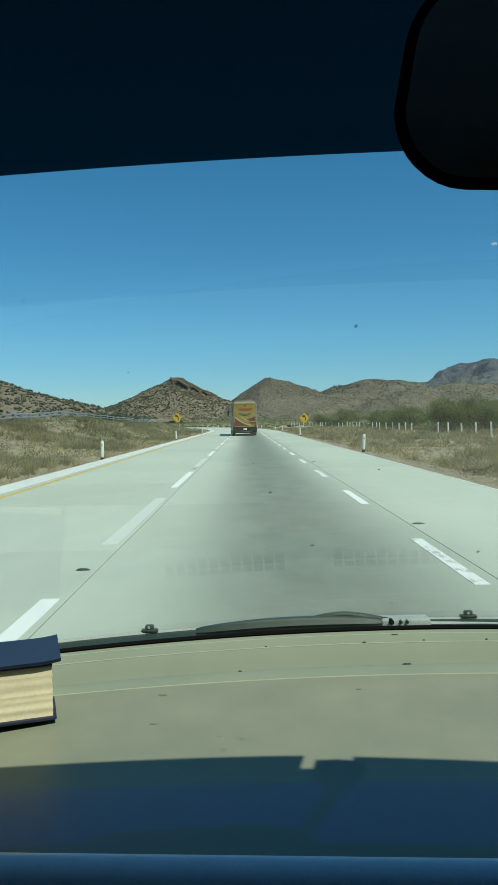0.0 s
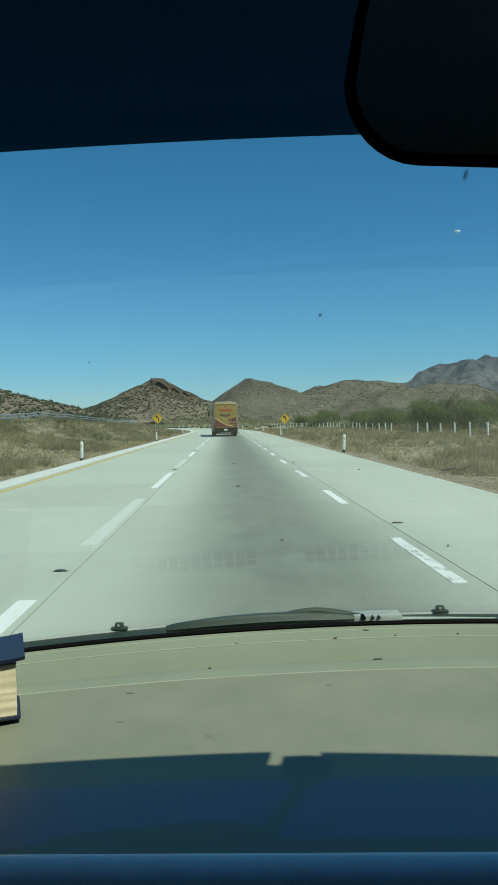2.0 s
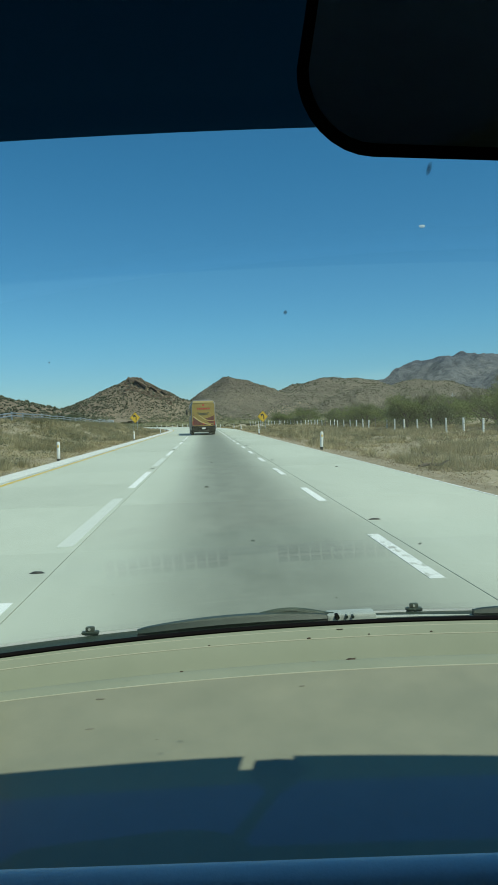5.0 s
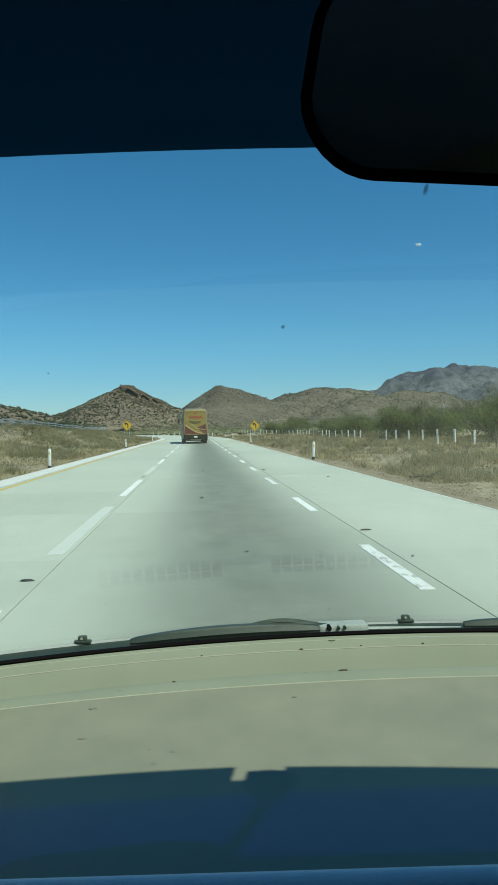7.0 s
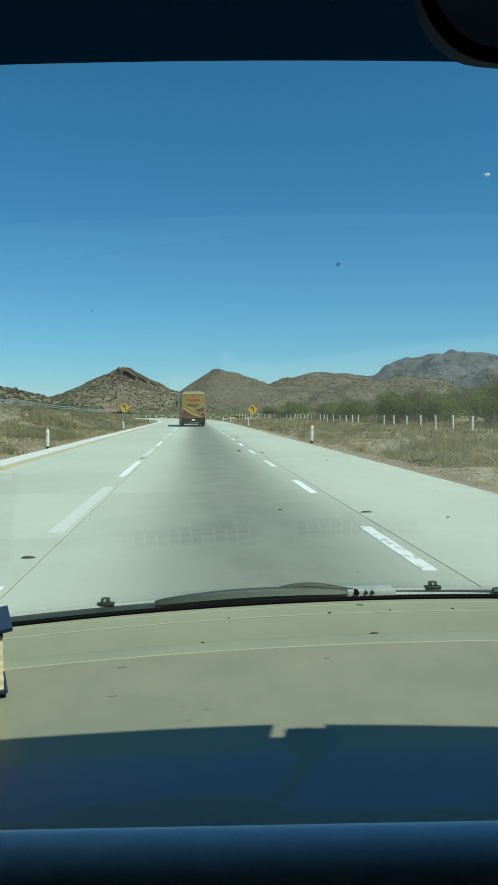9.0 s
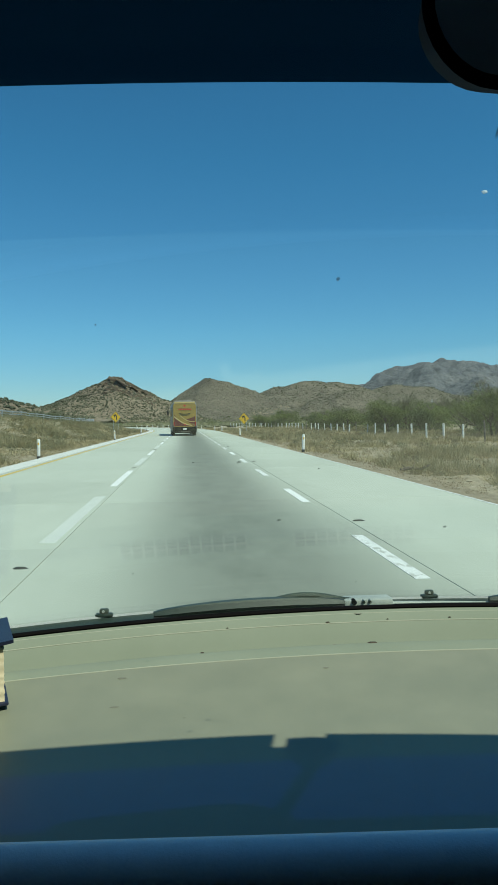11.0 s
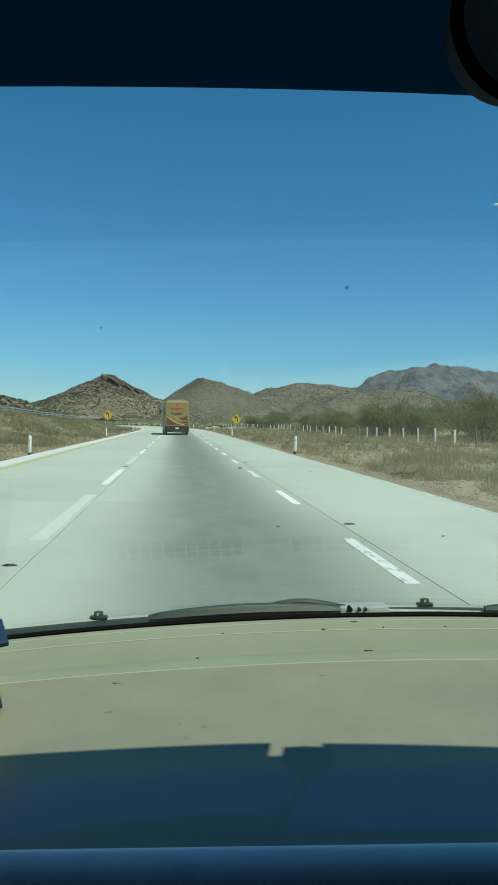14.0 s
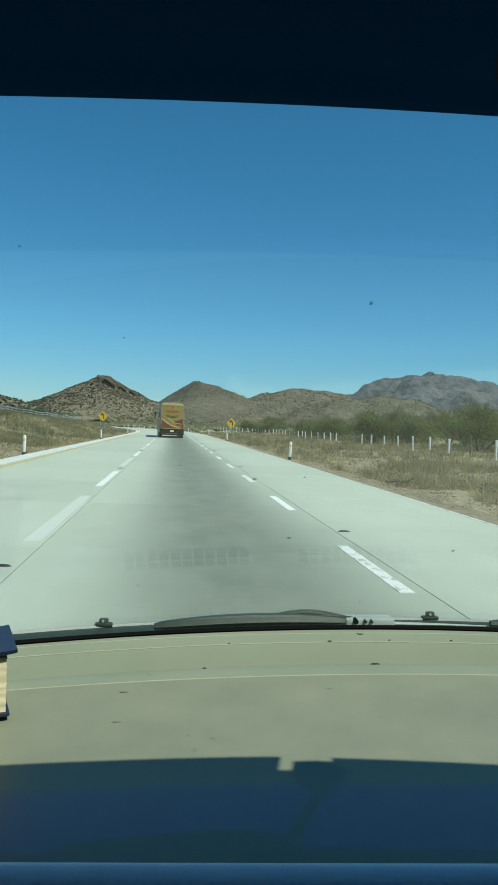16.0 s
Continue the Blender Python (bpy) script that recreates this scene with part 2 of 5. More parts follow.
SCRAP = plain("dark_leaf_scrap", (0.02, 0.018, 0.012), (0.06, 0.05, 0.03), 100, 0.9)
DUST = plain("grey_dust", (0.13, 0.145, 0.105), (0.175, 0.19, 0.142), 200, 0.95)
GOLD = plain("gold_bus_paint", (0.31, 0.195, 0.042), (0.39, 0.25, 0.06), 1.2, 0.35, metal=0.25, grain=30, relief=0.02)
PALEGOLD = plain("pale_gold_paint", (0.50, 0.36, 0.13), (0.58, 0.43, 0.18), 2, 0.35, grain=30, relief=0.02)
MAROON = plain("maroon_paint", (0.10, 0.018, 0.012), (0.15, 0.03, 0.02), 2, 0.35, grain=30, relief=0.02)
REDPAINT = plain("red_paint", (0.42, 0.03, 0.015), (0.52, 0.05, 0.025), 2, 0.4, grain=30, relief=0.02)
BUSGREY = plain("bus_side_grey", (0.16, 0.15, 0.13), (0.24, 0.22, 0.19), 1, 0.4, grain=30, relief=0.02)
BUSGLASS = plain("dark_bus_glass", (0.01, 0.012, 0.014), (0.02, 0.022, 0.025), 1, 0.08, relief=0.0)
LAMPRED = plain("red_lamp_lens", (0.30, 0.01, 0.01), (0.42, 0.02, 0.015), 6, 0.2, relief=0.0)


# ---- building helpers ----
def finish(bm, name, material, smooth=True):
    me = bpy.data.meshes.new(name)
    bmesh.ops.recalc_face_normals(bm, faces=bm.faces)
    bm.to_mesh(me)
    bm.free()
    me.materials.append(material)
    if smooth:
        me.shade_smooth()
        me.set_sharp_from_angle(angle=radians(40))
    return me


def part(name, bm, material, parent=None, label="", smooth=True):
    ob = new(name, finish(bm, name, material, smooth))
    ob.parent = parent
    if label:
        tagged(ob, label)
    return ob


def arrays(name, verts, faces, material, smooth=False):
    me = bpy.data.meshes.new(name)
    me.from_pydata([tuple(v) for v in verts], [], [tuple(f) for f in faces])
    me.materials.append(material)
    if smooth:
        me.shade_smooth()
    me.update()
    return me


def empty(name, x=0, y=0, z=0, rz=0):
    ob = new(name)
    ob.matrix_basis = pose(x, y, z, 0, 0, rz)
    return ob


def box(bm, x0, x1, y0, y1, z0, z1, bevel=0.0, seg=2):
    r = bmesh.ops.create_cube(bm, size=1)
    for v in r["verts"]:
        v.co = Vector(((x0 + x1) / 2 + v.co.x * (x1 - x0), (y0 + y1) / 2 + v.co.y * (y1 - y0), (z0 + z1) / 2 + v.co.z * (z1 - z0)))
    if bevel:
        es = {e for v in r["verts"] for e in v.link_edges}
        bmesh.ops.bevel(bm, geom=list(es), offset=bevel, segments=seg, affect="EDGES", profile=0.5)
    return bm


def tube(bm, pts, radii, n=8, cap=True, flat=1.0):
    """A tapered tube along points; flat squashes it in z."""
    pts = [Vector(p) for p in pts]
    rings = []
    for i, p in enumerate(pts):
        d = (pts[min(i + 1, len(pts) - 1)] - pts[max(i - 1, 0)]).normalized()
        side = d.cross(Vector((0, 0, 1)))
        side = side.normalized() if side.length > 1e-3 else Vector((1, 0, 0))
        up = side.cross(d).normalized()
        rings.append([bm.verts.new(p + radii[i] * (side * math.cos(a) + up * flat * math.sin(a)))
                      for a in (2 * math.pi * k / n for k in range(n))])
    for a, b in zip(rings, rings[1:]):
        for k in range(n):
            bm.faces.new((a[k], a[(k + 1) % n], b[(k + 1) % n], b[k]))
    if cap:
        bm.faces.new(rings[0])
        bm.faces.new(rings[-1])
    return bm


def slab_outline(bm, outline, depth, normal_axis="y"):
    """A plate from a closed 2-D outline in x and z, with thickness along y."""
    f = [bm.verts.new((a, 0, b)) for a, b in outline]
    g = [bm.verts.new((a, depth, b)) for a, b in outline]
    bm.faces.new(f)
    bm.faces.new(list(reversed(g)))
    n = len(f)
    for k in range(n):
        bm.faces.new((f[k], g[k], g[(k + 1) % n], f[(k + 1) % n]))
    return bm


def rounded(w, h, r, n=6):
    """Outline of a rectangle w x h with round corners, centred."""
    out = []
    for cx_, cz, a0 in ((w / 2 - r, h / 2 - r, 0), (-w / 2 + r, h / 2 - r, 90), (-w / 2 + r, -h / 2 + r, 180), (w / 2 - r, -h / 2 + r, 270)):
        for k in range(n + 1):
            a = radians(a0 + 90 * k / n)
            out.append((cx_ + r * math.cos(a), cz + r * math.sin(a)))
    return out


def smooth(a, b, x):
    t = np.clip((x - a) / (b - a), 0, 1)
    return t * t * (3 - 2 * t)


def bend(y):
    """Sideways place of the road's middle: straight, then a left bend."""
    return -np.maximum(0, y - 105.0) ** 2 / (2 * 420.0)


def smear_mat():
    m, t, p = shader("dried_insect_smear")
    n = noise_tex(t, 600, 3)
    t.links.new(ramp(t, n, ((0.3, (0.05, 0.05, 0.05)), (0.7, (0.16, 0.16, 0.15)))), p.inputs["Base Color"])
    p.inputs["Roughness"].default_value = 0.9
    clear, mix = t.nodes.new("ShaderNodeBsdfTransparent"), t.nodes.new("ShaderNodeMixShader")
    # thick in the middle, thin towards the rim
    off, far = t.nodes.new("ShaderNodeVectorMath"), t.nodes.new("ShaderNodeVectorMath")
    off.operation, far.operation = "SUBTRACT", "LENGTH"
    off.inputs[1].default_value = (0.5, 0.5, 0.5)
    t.links.new(t.nodes.new("ShaderNodeTexCoord").outputs["Generated"], off.inputs[0])
    t.links.new(off.outputs[0], far.inputs[0])
    thin = t.nodes.new("ShaderNodeMapRange")
    thin.inputs[1].default_value, thin.inputs[2].default_value, thin.inputs[3].default_value, thin.inputs[4].default_value = 0.1, 0.62, 0.5, 1.0
    t.links.new(far.outputs["Value"], thin.inputs[0])
    t.links.new(thin.outputs[0], mix.inputs[0])
    t.links.new(p.outputs[0], mix.inputs[1])
    t.links.new(clear.outputs[0], mix.inputs[2])
    t.links.new(mix.outputs[0], t.nodes["Material Output"].inputs[0])
    return m


def chip_mat():
    """Crushed glass that lets the sun glow through."""
    m, t, p = shader("crushed_glass")
    t.nodes.remove(p)
    glow = t.nodes.new("ShaderNodeBsdfTranslucent")
    t.links.new(ramp(t, noise_tex(t, 900, 2), ((0.3, (0.70, 0.74, 0.76)), (0.7, (0.92, 0.95, 0.96)))), glow.inputs[0])
    t.links.new(glow.outputs[0], t.nodes["Material Output"].inputs[0])
    return m


CHIP = chip_mat()
SMUDGE = smear_mat()
COVERGREY = plain("pale_green_grey_plastic", (0.34, 0.38, 0.35), (0.46, 0.50, 0.47), 25, 0.5, relief=0.1, grain=300)
GRILLE = plain("pale_grille_vinyl", (0.25, 0.27, 0.21), (0.31, 0.33, 0.26), 20, 0.6, spec=0.2)
PALESTONE = plain("pale_verge_stone", (0.30, 0.25, 0.18), (0.50, 0.43, 0.33), 3, 0.9, relief=0.3, grain=20, dist=0.01, world_space=True)
# seam colour lifted above the trim to paint the rib's highlight
SEAM = plain("highlit_seam_vinyl", (0.27, 0.31, 0.235), (0.34, 0.38, 0.29), 20, 0.7, spec=0.2)
CABIN = plain("dark_olive_upholstery", (0.21, 0.235, 0.175), (0.27, 0.30, 0.23), 6, 0.95, grain=200, spec=0.1)


def band_mat():
    m, t, p = shader("reflection_edge_tint")
    t.nodes.remove(p)
    clear = t.nodes.new("ShaderNodeBsdfTransparent")
    clear.inputs[0].default_value = (0.94, 0.97, 0.985, 1)
    t.links.new(clear.outputs[0], t.nodes["Material Output"].inputs[0])
    return m


REFLECTIONEDGE = band_mat()


def film_mat(name, colour, through_share):
    """Nearly black sun film on the top of the windscreen."""
    m, t, p = shader(name)
    p.inputs["Base Color"].default_value = (0.006, 0.006, 0.007, 1)
    p.inputs["Roughness"].default_value = 0.8
    p.inputs["Specular IOR Level"].default_value = 0.1
    clear, mix = t.nodes.new("ShaderNodeBsdfTransparent"), t.nodes.new("ShaderNodeMixShader")
    clear.inputs[0].default_value = (*colour, 1)
    mix.inputs[0].default_value = through_share
    t.links.new(p.outputs[0], mix.inputs[1])
    t.links.new(clear.outputs[0], mix.inputs[2])
    t.links.new(mix.outputs[0], t.nodes["Material Output"].inputs[0])
    return m


PRINT = film_mat("dark_sun_film", (0.46, 0.72, 0.78), 0.24)
# added blue filter: sunlight through it colours the shaded dashboard
DEEPFILM = film_mat("shade_tinting_film", (0.01, 0.12, 1.0), 0.36)


# ---- the land ----
def fbm(x, y, s, octaves=4):
    return noise.fractal(Vector((x * s, y * s, 3.7)), 1.0, 2.0, octaves)


def ground_height(x, y):
    """The lie of the land either side of the road."""
    r = x - float(bend(np.array(y)))
    edge = 1.0 if r > 0 else -1.0
    a = abs(r)
    z = -0.07
    if edge > 0 and a > 4.8:
        z += -0.10 * float(smooth(4.8, 6.3, a)) + 0.42 * float(smooth(8, 24, a))
        z += 0.10 * fbm(x, y, 0.35) * float(smooth(5.0, 7, a))
    if edge < 0 and a > 5.75:
        z += -0.12 * float(smooth(5.75, 6.9, a)) + (1.9 + 0.5 * fbm(y, 0, 0.02)) * float(smooth(6.9, 17, a))
        z += 0.13 * fbm(x, y, 0.3) * float(smooth(5.9, 8, a))
    if a > 60:
        z += 0.9 * fbm(x, y, 0.01) * float(smooth(60, 140, a))
    return z


def make_ground():
    near = list(np.arange(-44, 44.1, 0.8))
    xs = [-3500, -1800, -900, -450, -250, -150, -100, -75, -60, -50] + near + [50, 60, 75, 100, 150, 250, 450, 900, 1800, 3500]
    ys = [-900, -300, -100, -40, -15] + list(np.arange(-6, 170, 1.0)) + list(np.arange(170, 420, 8)) + list(np.arange(430, 1000, 40)) + [1200, 1600, 2400, 3400, 4700]
    verts = [(x, y, ground_height(x, y)) for y in ys for x in xs]
    n = len(xs)
    faces = [(j * n + i, j * n + i + 1, (j + 1) * n + i + 1, (j + 1) * n + i) for j in range(len(ys) - 1) for i in range(n - 1)]
    ob = new("ground", arrays("ground", verts, faces, GROUND, True))
    return tagged(ob, "dry straw-coloured desert ground beside the highway", "ground", kind="structure")


def peak(dx, dy, h, w, p, deep=0.85):
    return h * math.exp(-(math.hypot(dx, dy * deep) / w) ** p)


def cone_height(x, y):
    dx, dy = x + 60, y - 620
    z = peak(dx if dx < 0 else 1.2 * dx, dy, 38, 51, 1.75) + peak(dx - 6, dy + 3, 2.2, 12, 2.4) + peak(dx + 95, dy - 20, 12, 55, 1.8) + peak(dx - 52, dy, 9, 30, 2.0)
    z *= float(smooth(522, 575, y))
    return z - 2 + 2.4 * fbm(x, y, 0.06, 5) * min(1, z / 8)


def second_height(x, y):
    dx, dy = x - 34, y - 950
    z = max(peak(dx if dx < 0 else 0.62 * dx, dy * 1.1, 60, 66, 1.6), peak(dx - 85, dy, 39, 85, 2.2), peak(dx - 190, dy + 40, 40, 120, 2.2), peak(dx + 130, dy, 18, 70, 2))
    z *= float(smooth(782, 850, y)) * float(smooth(640, 480, x))
    gully = 0.25 - abs(fbm(x, 0.6 * y, 0.022, 5))
    return z - 3 + (5.0 * fbm(x, y, 0.025, 6) + 3.2 * gully) * min(1, z / 16)


def ridge_height(x, y):
    dx, dy = x - 300, y - 1500
    z = max(peak(dx + 20, dy, 84, 170, 3.2), peak(dx - 150, dy, 74, 190, 2.4), peak(dx - 420, dy, 58, 200, 2.0))
    z *= float(smooth(1255, 1330, y))
    return z - 4 + 9 * fbm(x, y, 0.014, 6) * min(1, z / 20)


def far_height(x, y):
    dx, dy = x - 1110, y - 3000
    z = max(peak(dx, dy, 250, 520, 1.7), peak(dx - 620, dy, 215, 480, 1.9), peak(dx + 420, dy, 100, 320, 2.0))
    ravine = 0.30 - abs(fbm(x, y * 0.6, 0.0048, 5))
    return z - 6 + (38 * fbm(x, y, 0.0065, 7) + 66 * ravine) * min(1, z / 70)


def left_height(x, y):
    dx, dy = x + 190, y - 420
    z = max(peak(dx, dy, 39, 100, 1.7, 1.0), peak(dx - 75, dy, 15, 60, 1.8, 1.0))
    z *= float(smooth(302, 350, y)) * float(smooth(-415, -330, x))
    return z - 2 + 1.6 * fbm(x, y, 0.05, 5) * min(1, z / 6)


def make_hill(name, height, x0, x1, y0, y1, nx, ny, material, label):
    xs, ys = np.linspace(x0, x1, nx), np.linspace(y0, y1, ny)
    verts = [(x, y, height(x, y)) for y in ys for x in xs]
    faces = [(j * nx + i, j * nx + i + 1, (j + 1) * nx + i + 1, (j + 1) * nx + i) for j in range(ny - 1) for i in range(nx - 1)]
    return tagged(new(name, arrays(name, verts, faces, material, True)), label, "hill", kind="structure")


def lumps(name, places, material, rng, label, category, wide=1.0, tall=0.7, kind="stuff"):
    """Many small uneven lumps joined in one mesh; places: x, y, z, size."""
    verts, faces = [], []
    for x, y, z, s in places:
        k = len(verts)
        j = [s * rng.uniform(0.7, 1.3) for _ in range(6)]
        c, q = math.cos(rng.uniform(0, 3)), 0
        q = math.sqrt(1 - c * c)
        ring = [(wide * j[0] * c, wide * j[0] * q), (-wide * j[1] * q, wide * j[1] * c), (-wide * j[2] * c, -wide * j[2] * q), (wide * j[3] * q, -wide * j[3] * c)]
        verts += [(x + a, y + b, z + tall * s * rng.uniform(0.2, 0.6)) for a, b in ring]
        verts += [(x + rng.uniform(-.3, .3) * s, y, z + tall * j[4] * 0.95), (x, y, z - 0.3 * s)]
        for i in range(4):
            faces += [(k + i, k + (i + 1) % 4, k + 4), (k + (i + 1) % 4, k + i, k + 5)]
    return tagged(new(name, arrays(name, verts, faces, material)), label, category, kind=kind)


def scatter_hill(name, height, x0, x1, y0, y1, count, s0, s1, material, rng, label, floor=0.5):
    out = []
    for _ in range(count):
        x, y = rng.uniform(x0, x1), rng.uniform(y0, y1)
        z = height(x, y)
        if z > floor:
            out.append((x, y, z - 0.15, rng.uniform(s0, s1) * rng.uniform(0.6, 1.0)))
    return lumps(name, out, material, rng, label, "scrub", 0.9, 1.15)


rng = random.Random(11)
make_ground()
make_hill("hill_1", cone_height, -230, 70, 520, 720, 150, 80, HILLROCK, "rocky brown conical hill dotted with scrub")
make_hill("hill_2", second_height, -170, 640, 780, 1120, 250, 100, RIDGEROCK, "broad brown hill with dark scrub and bare rock")
make_hill("hill_3", ridge_height, -100, 1050, 1250, 1750, 170, 60, RIDGEROCK, "long dull-brown rocky ridge behind the hills")
make_hill("mountain_1", far_height, 50, 2600, 2300, 3300, 320, 170, FARROCK, "far bare mountain with ravines, blue distance haze in its colour")
make_hill("hill_4", left_height, -420, -40, 300, 540, 130, 80, HILLROCK, "brown scrub-covered hillside beyond the other carriageway")
scatter_hill("hill_scrub", cone_height, -220, 60, 540, 640, 17000, 0.4, 1.25, HILLSCRUB, rng, "grey-green desert scrub dotting the conical hill")
scatter_hill("hill_scrub", second_height, -160, 560, 800, 970, 17000, 0.4, 1.2, HILLSCRUB, rng, "dark desert scrub dotting the broad hill")
scatter_hill("hill_scrub", ridge_height, -80, 1000, 1280, 1520, 8000, 0.9, 2.4, HILLSCRUB, rng, "dark scrub on the long ridge")
scatter_hill("hill_scrub", left_height, -400, -50, 310, 430, 7000, 0.5, 1.5, HILLSCRUB, rng, "brown-green scrub on the hillside")


def hill_foot(height, x0, x1, y0, y1, count, top, s0, s1, rng, label):
    """Denser bushes on the gentle foot of a hill."""
    out = []
    for _ in range(count):
        x, y = rng.uniform(x0, x1), rng.uniform(y0, y1)
        z = height(x, y)
        if -1.0 < z < top * rng.random() + 1:
            out.append((x, y, max(z, -0.2) - 0.1, rng.uniform(s0, s1)))
    lumps("hill_scrub", out, SAGE, rng, label, "scrub", 1.0, 0.8)


hill_foot(cone_height, -225, 65, 522, 600, 5200, 7, 0.5, 1.5, rng, "grey-green bushes round the foot of the conical hill")
hill_foot(second_height, -165, 560, 785, 880, 4500, 8, 0.8, 2.2, rng, "grey-green bushes round the foot of the broad hill")


def make_outcrop():
    """The bare reddish crag at the top of the conical hill."""
    r = random.Random(5)
    verts, faces = [], []
    down = radians(-38)
    for k in range(300):
        f = r.random()
        x = -63 + f * 38 + r.gauss(0, 1.5)
        y = 620 - 34 * r.random() ** 1.6
        z = cone_height(x, y)
        long, thick, deep = r.uniform(0.7, 2.6) * (1.1 - 0.4 * f), r.uniform(0.35, 0.95), r.uniform(0.6, 1.4)
        t = down + r.gauss(0, 0.13)
        c, q = math.cos(t), math.sin(t)
        n = len(verts)
        for i in (-1, 1):
            for j in (-1, 1):
                for h in (-1, 1):
                    a, b, e = i * long * r.uniform(0.7, 1.1), j * deep * r.uniform(0.6, 1.1), h * thick * r.uniform(0.5, 1.1)
                    verts.append((x + a * c - e * q, y + b, z - 0.1 * thick + a * q + e * c))
        faces += [tuple(n + i for i in f4) for f4 in ((0, 1, 3, 2), (4, 6, 7, 5), (0, 4, 5, 1), (2, 3, 7, 6), (0, 2, 6, 4), (1, 5, 7, 3))]
    # long leaning slabs that overhang dark hollows down the ridge
    for x, y, long, thick, deep, lift in ((-52, 601, 5.2, 1.0, 3.4, 2.9), (-41, 602, 3.6, 0.8, 2.8, 2.4), (-33, 603, 2.6, 0.7, 2.4, 2.0), (-60, 606, 3.4, 1.1, 3.0, 1.6)):
        z = cone_height(x, y) + lift
        c, q = math.cos(down), math.sin(down)
        n = len(verts)
        for i in (-1, 1):
            for j in (-1, 1):
                for h in (-1, 1):
                    a, b, e = i * long * r.uniform(0.85, 1.1), j * deep * r.uniform(0.85, 1.05), h * thick * r.uniform(0.6, 1.1)
                    verts.append((x + a * c - e * q, y + b, z + a * q + e * c))
        faces += [tuple(n + i for i in f4) for f4 in ((0, 1, 3, 2), (4, 6, 7, 5), (0, 4, 5, 1), (2, 3, 7, 6), (0, 2, 6, 4), (1, 5, 7, 3))]
    tagged(new("rock_outcrop", arrays("rock_outcrop", verts, faces, OUTCROP)), "jagged reddish crag of tilted slabs on the hilltop", "rock", kind="stuff")
    more = []
    for k in range(1600):
        x, y = r.uniform(-150, 30), r.uniform(545, 620)
        more.append((x, y, cone_height(x, y) - 0.3, r.uniform(0.2, 0.7)))
    lumps("boulders", more, GRAVEL, r, "scattered pale boulders on the conical hill", "rock", 1.0, 0.9)
    pale = []
    for k in range(420):
        x, y = r.gauss(95, 16), r.uniform(835, 880)
        pale.append((x, y, second_height(x, y) - 0.5, r.uniform(0.4, 1.3)))
    lumps("boulders", pale, GRAVEL, r, "pale rock scree at the foot of the broad hill", "rock", 1.1, 0.8)


make_outcrop()


# ---- the road ----
LEFT_JOINT, RIGHT_JOINT, RIGHT_EDGE, LEFT_EDGE, SLAB = -1.57, 2.06, 4.80, -5.12, 4.5


def road_strip(x0, x1, y0, y1, step, z, name, material, thick=0.0):
    ys = np.arange(y0, y1 + 0.01, step)
    verts, faces = [], []
    for y in ys:
        c = float(bend(y))
        verts += [(c + x0, y, z), (c + x1, y, z)]
    faces = [(2 * i, 2 * i + 1, 2 * i + 3, 2 * i + 2) for i in range(len(ys) - 1)]
    if thick:
        n = len(verts)
        verts += [(x, y, zz - thick) for x, y, zz in verts]
        for i in range(len(ys) - 1):
            faces += [(2 * i, 2 * i + 2, n + 2 * i + 2, n + 2 * i), (2 * i + 3, 2 * i + 1, n + 2 * i + 1, n + 2 * i + 3)]
        faces += [(0, n, n + 1, 1)]
    return arrays(name, verts, faces, material)


road = tagged(new("road", road_strip(LEFT_EDGE - 0.02, RIGHT_EDGE - 0.02, -30, 430, 4, -0.014, "road", JOINT)),
              "pale concrete highway with dark joints and an oily lane", "road", kind="structure")


def slab_mesh(w):
    bm = box(bmesh.new(), -w / 2, w / 2, -SLAB / 2 + 0.005, SLAB / 2 - 0.005, -0.25, 0.0)
    top = [e for e in bm.edges if all(abs(v.co.z) < 1e-6 for v in e.verts)]
    bmesh.ops.bevel(bm, geom=top, offset=0.003, segments=1, affect="EDGES")
    return finish(bm, "concrete_slab", CONCRETE, False)


for x0, x1 in ((LEFT_EDGE, LEFT_JOINT), (LEFT_JOINT, RIGHT_JOINT), (RIGHT_JOINT, RIGHT_EDGE)):
    me = slab_mesh(x1 - x0 - 0.009)
    for k in range(-3, 20):
        s = new("concrete_slab", me)
        s.matrix_basis = pose((x0 + x1) / 2, k * SLAB + 1.3, 0.0015 * (k % 2))
        s.parent = road
for x0, x1 in ((LEFT_EDGE, LEFT_JOINT), (LEFT_JOINT, RIGHT_JOINT), (RIGHT_JOINT, RIGHT_EDGE)):
    o = new("far_slabs", road_strip(x0 + 0.007, x1 - 0.007, 19 * SLAB + 1.3 + 2.27, 430, 4.5, 0.0, "far_slabs", CONCRETE))
    o.parent = road
    tagged(o, kind="stuff")

kerb = tagged(new("kerb", road_strip(-5.80, LEFT_EDGE - 0.006, -30, 430, 3, 0.035, "kerb", KERB, 0.3)), "low pale concrete kerb along the inner shoulder", "kerb", kind="structure")


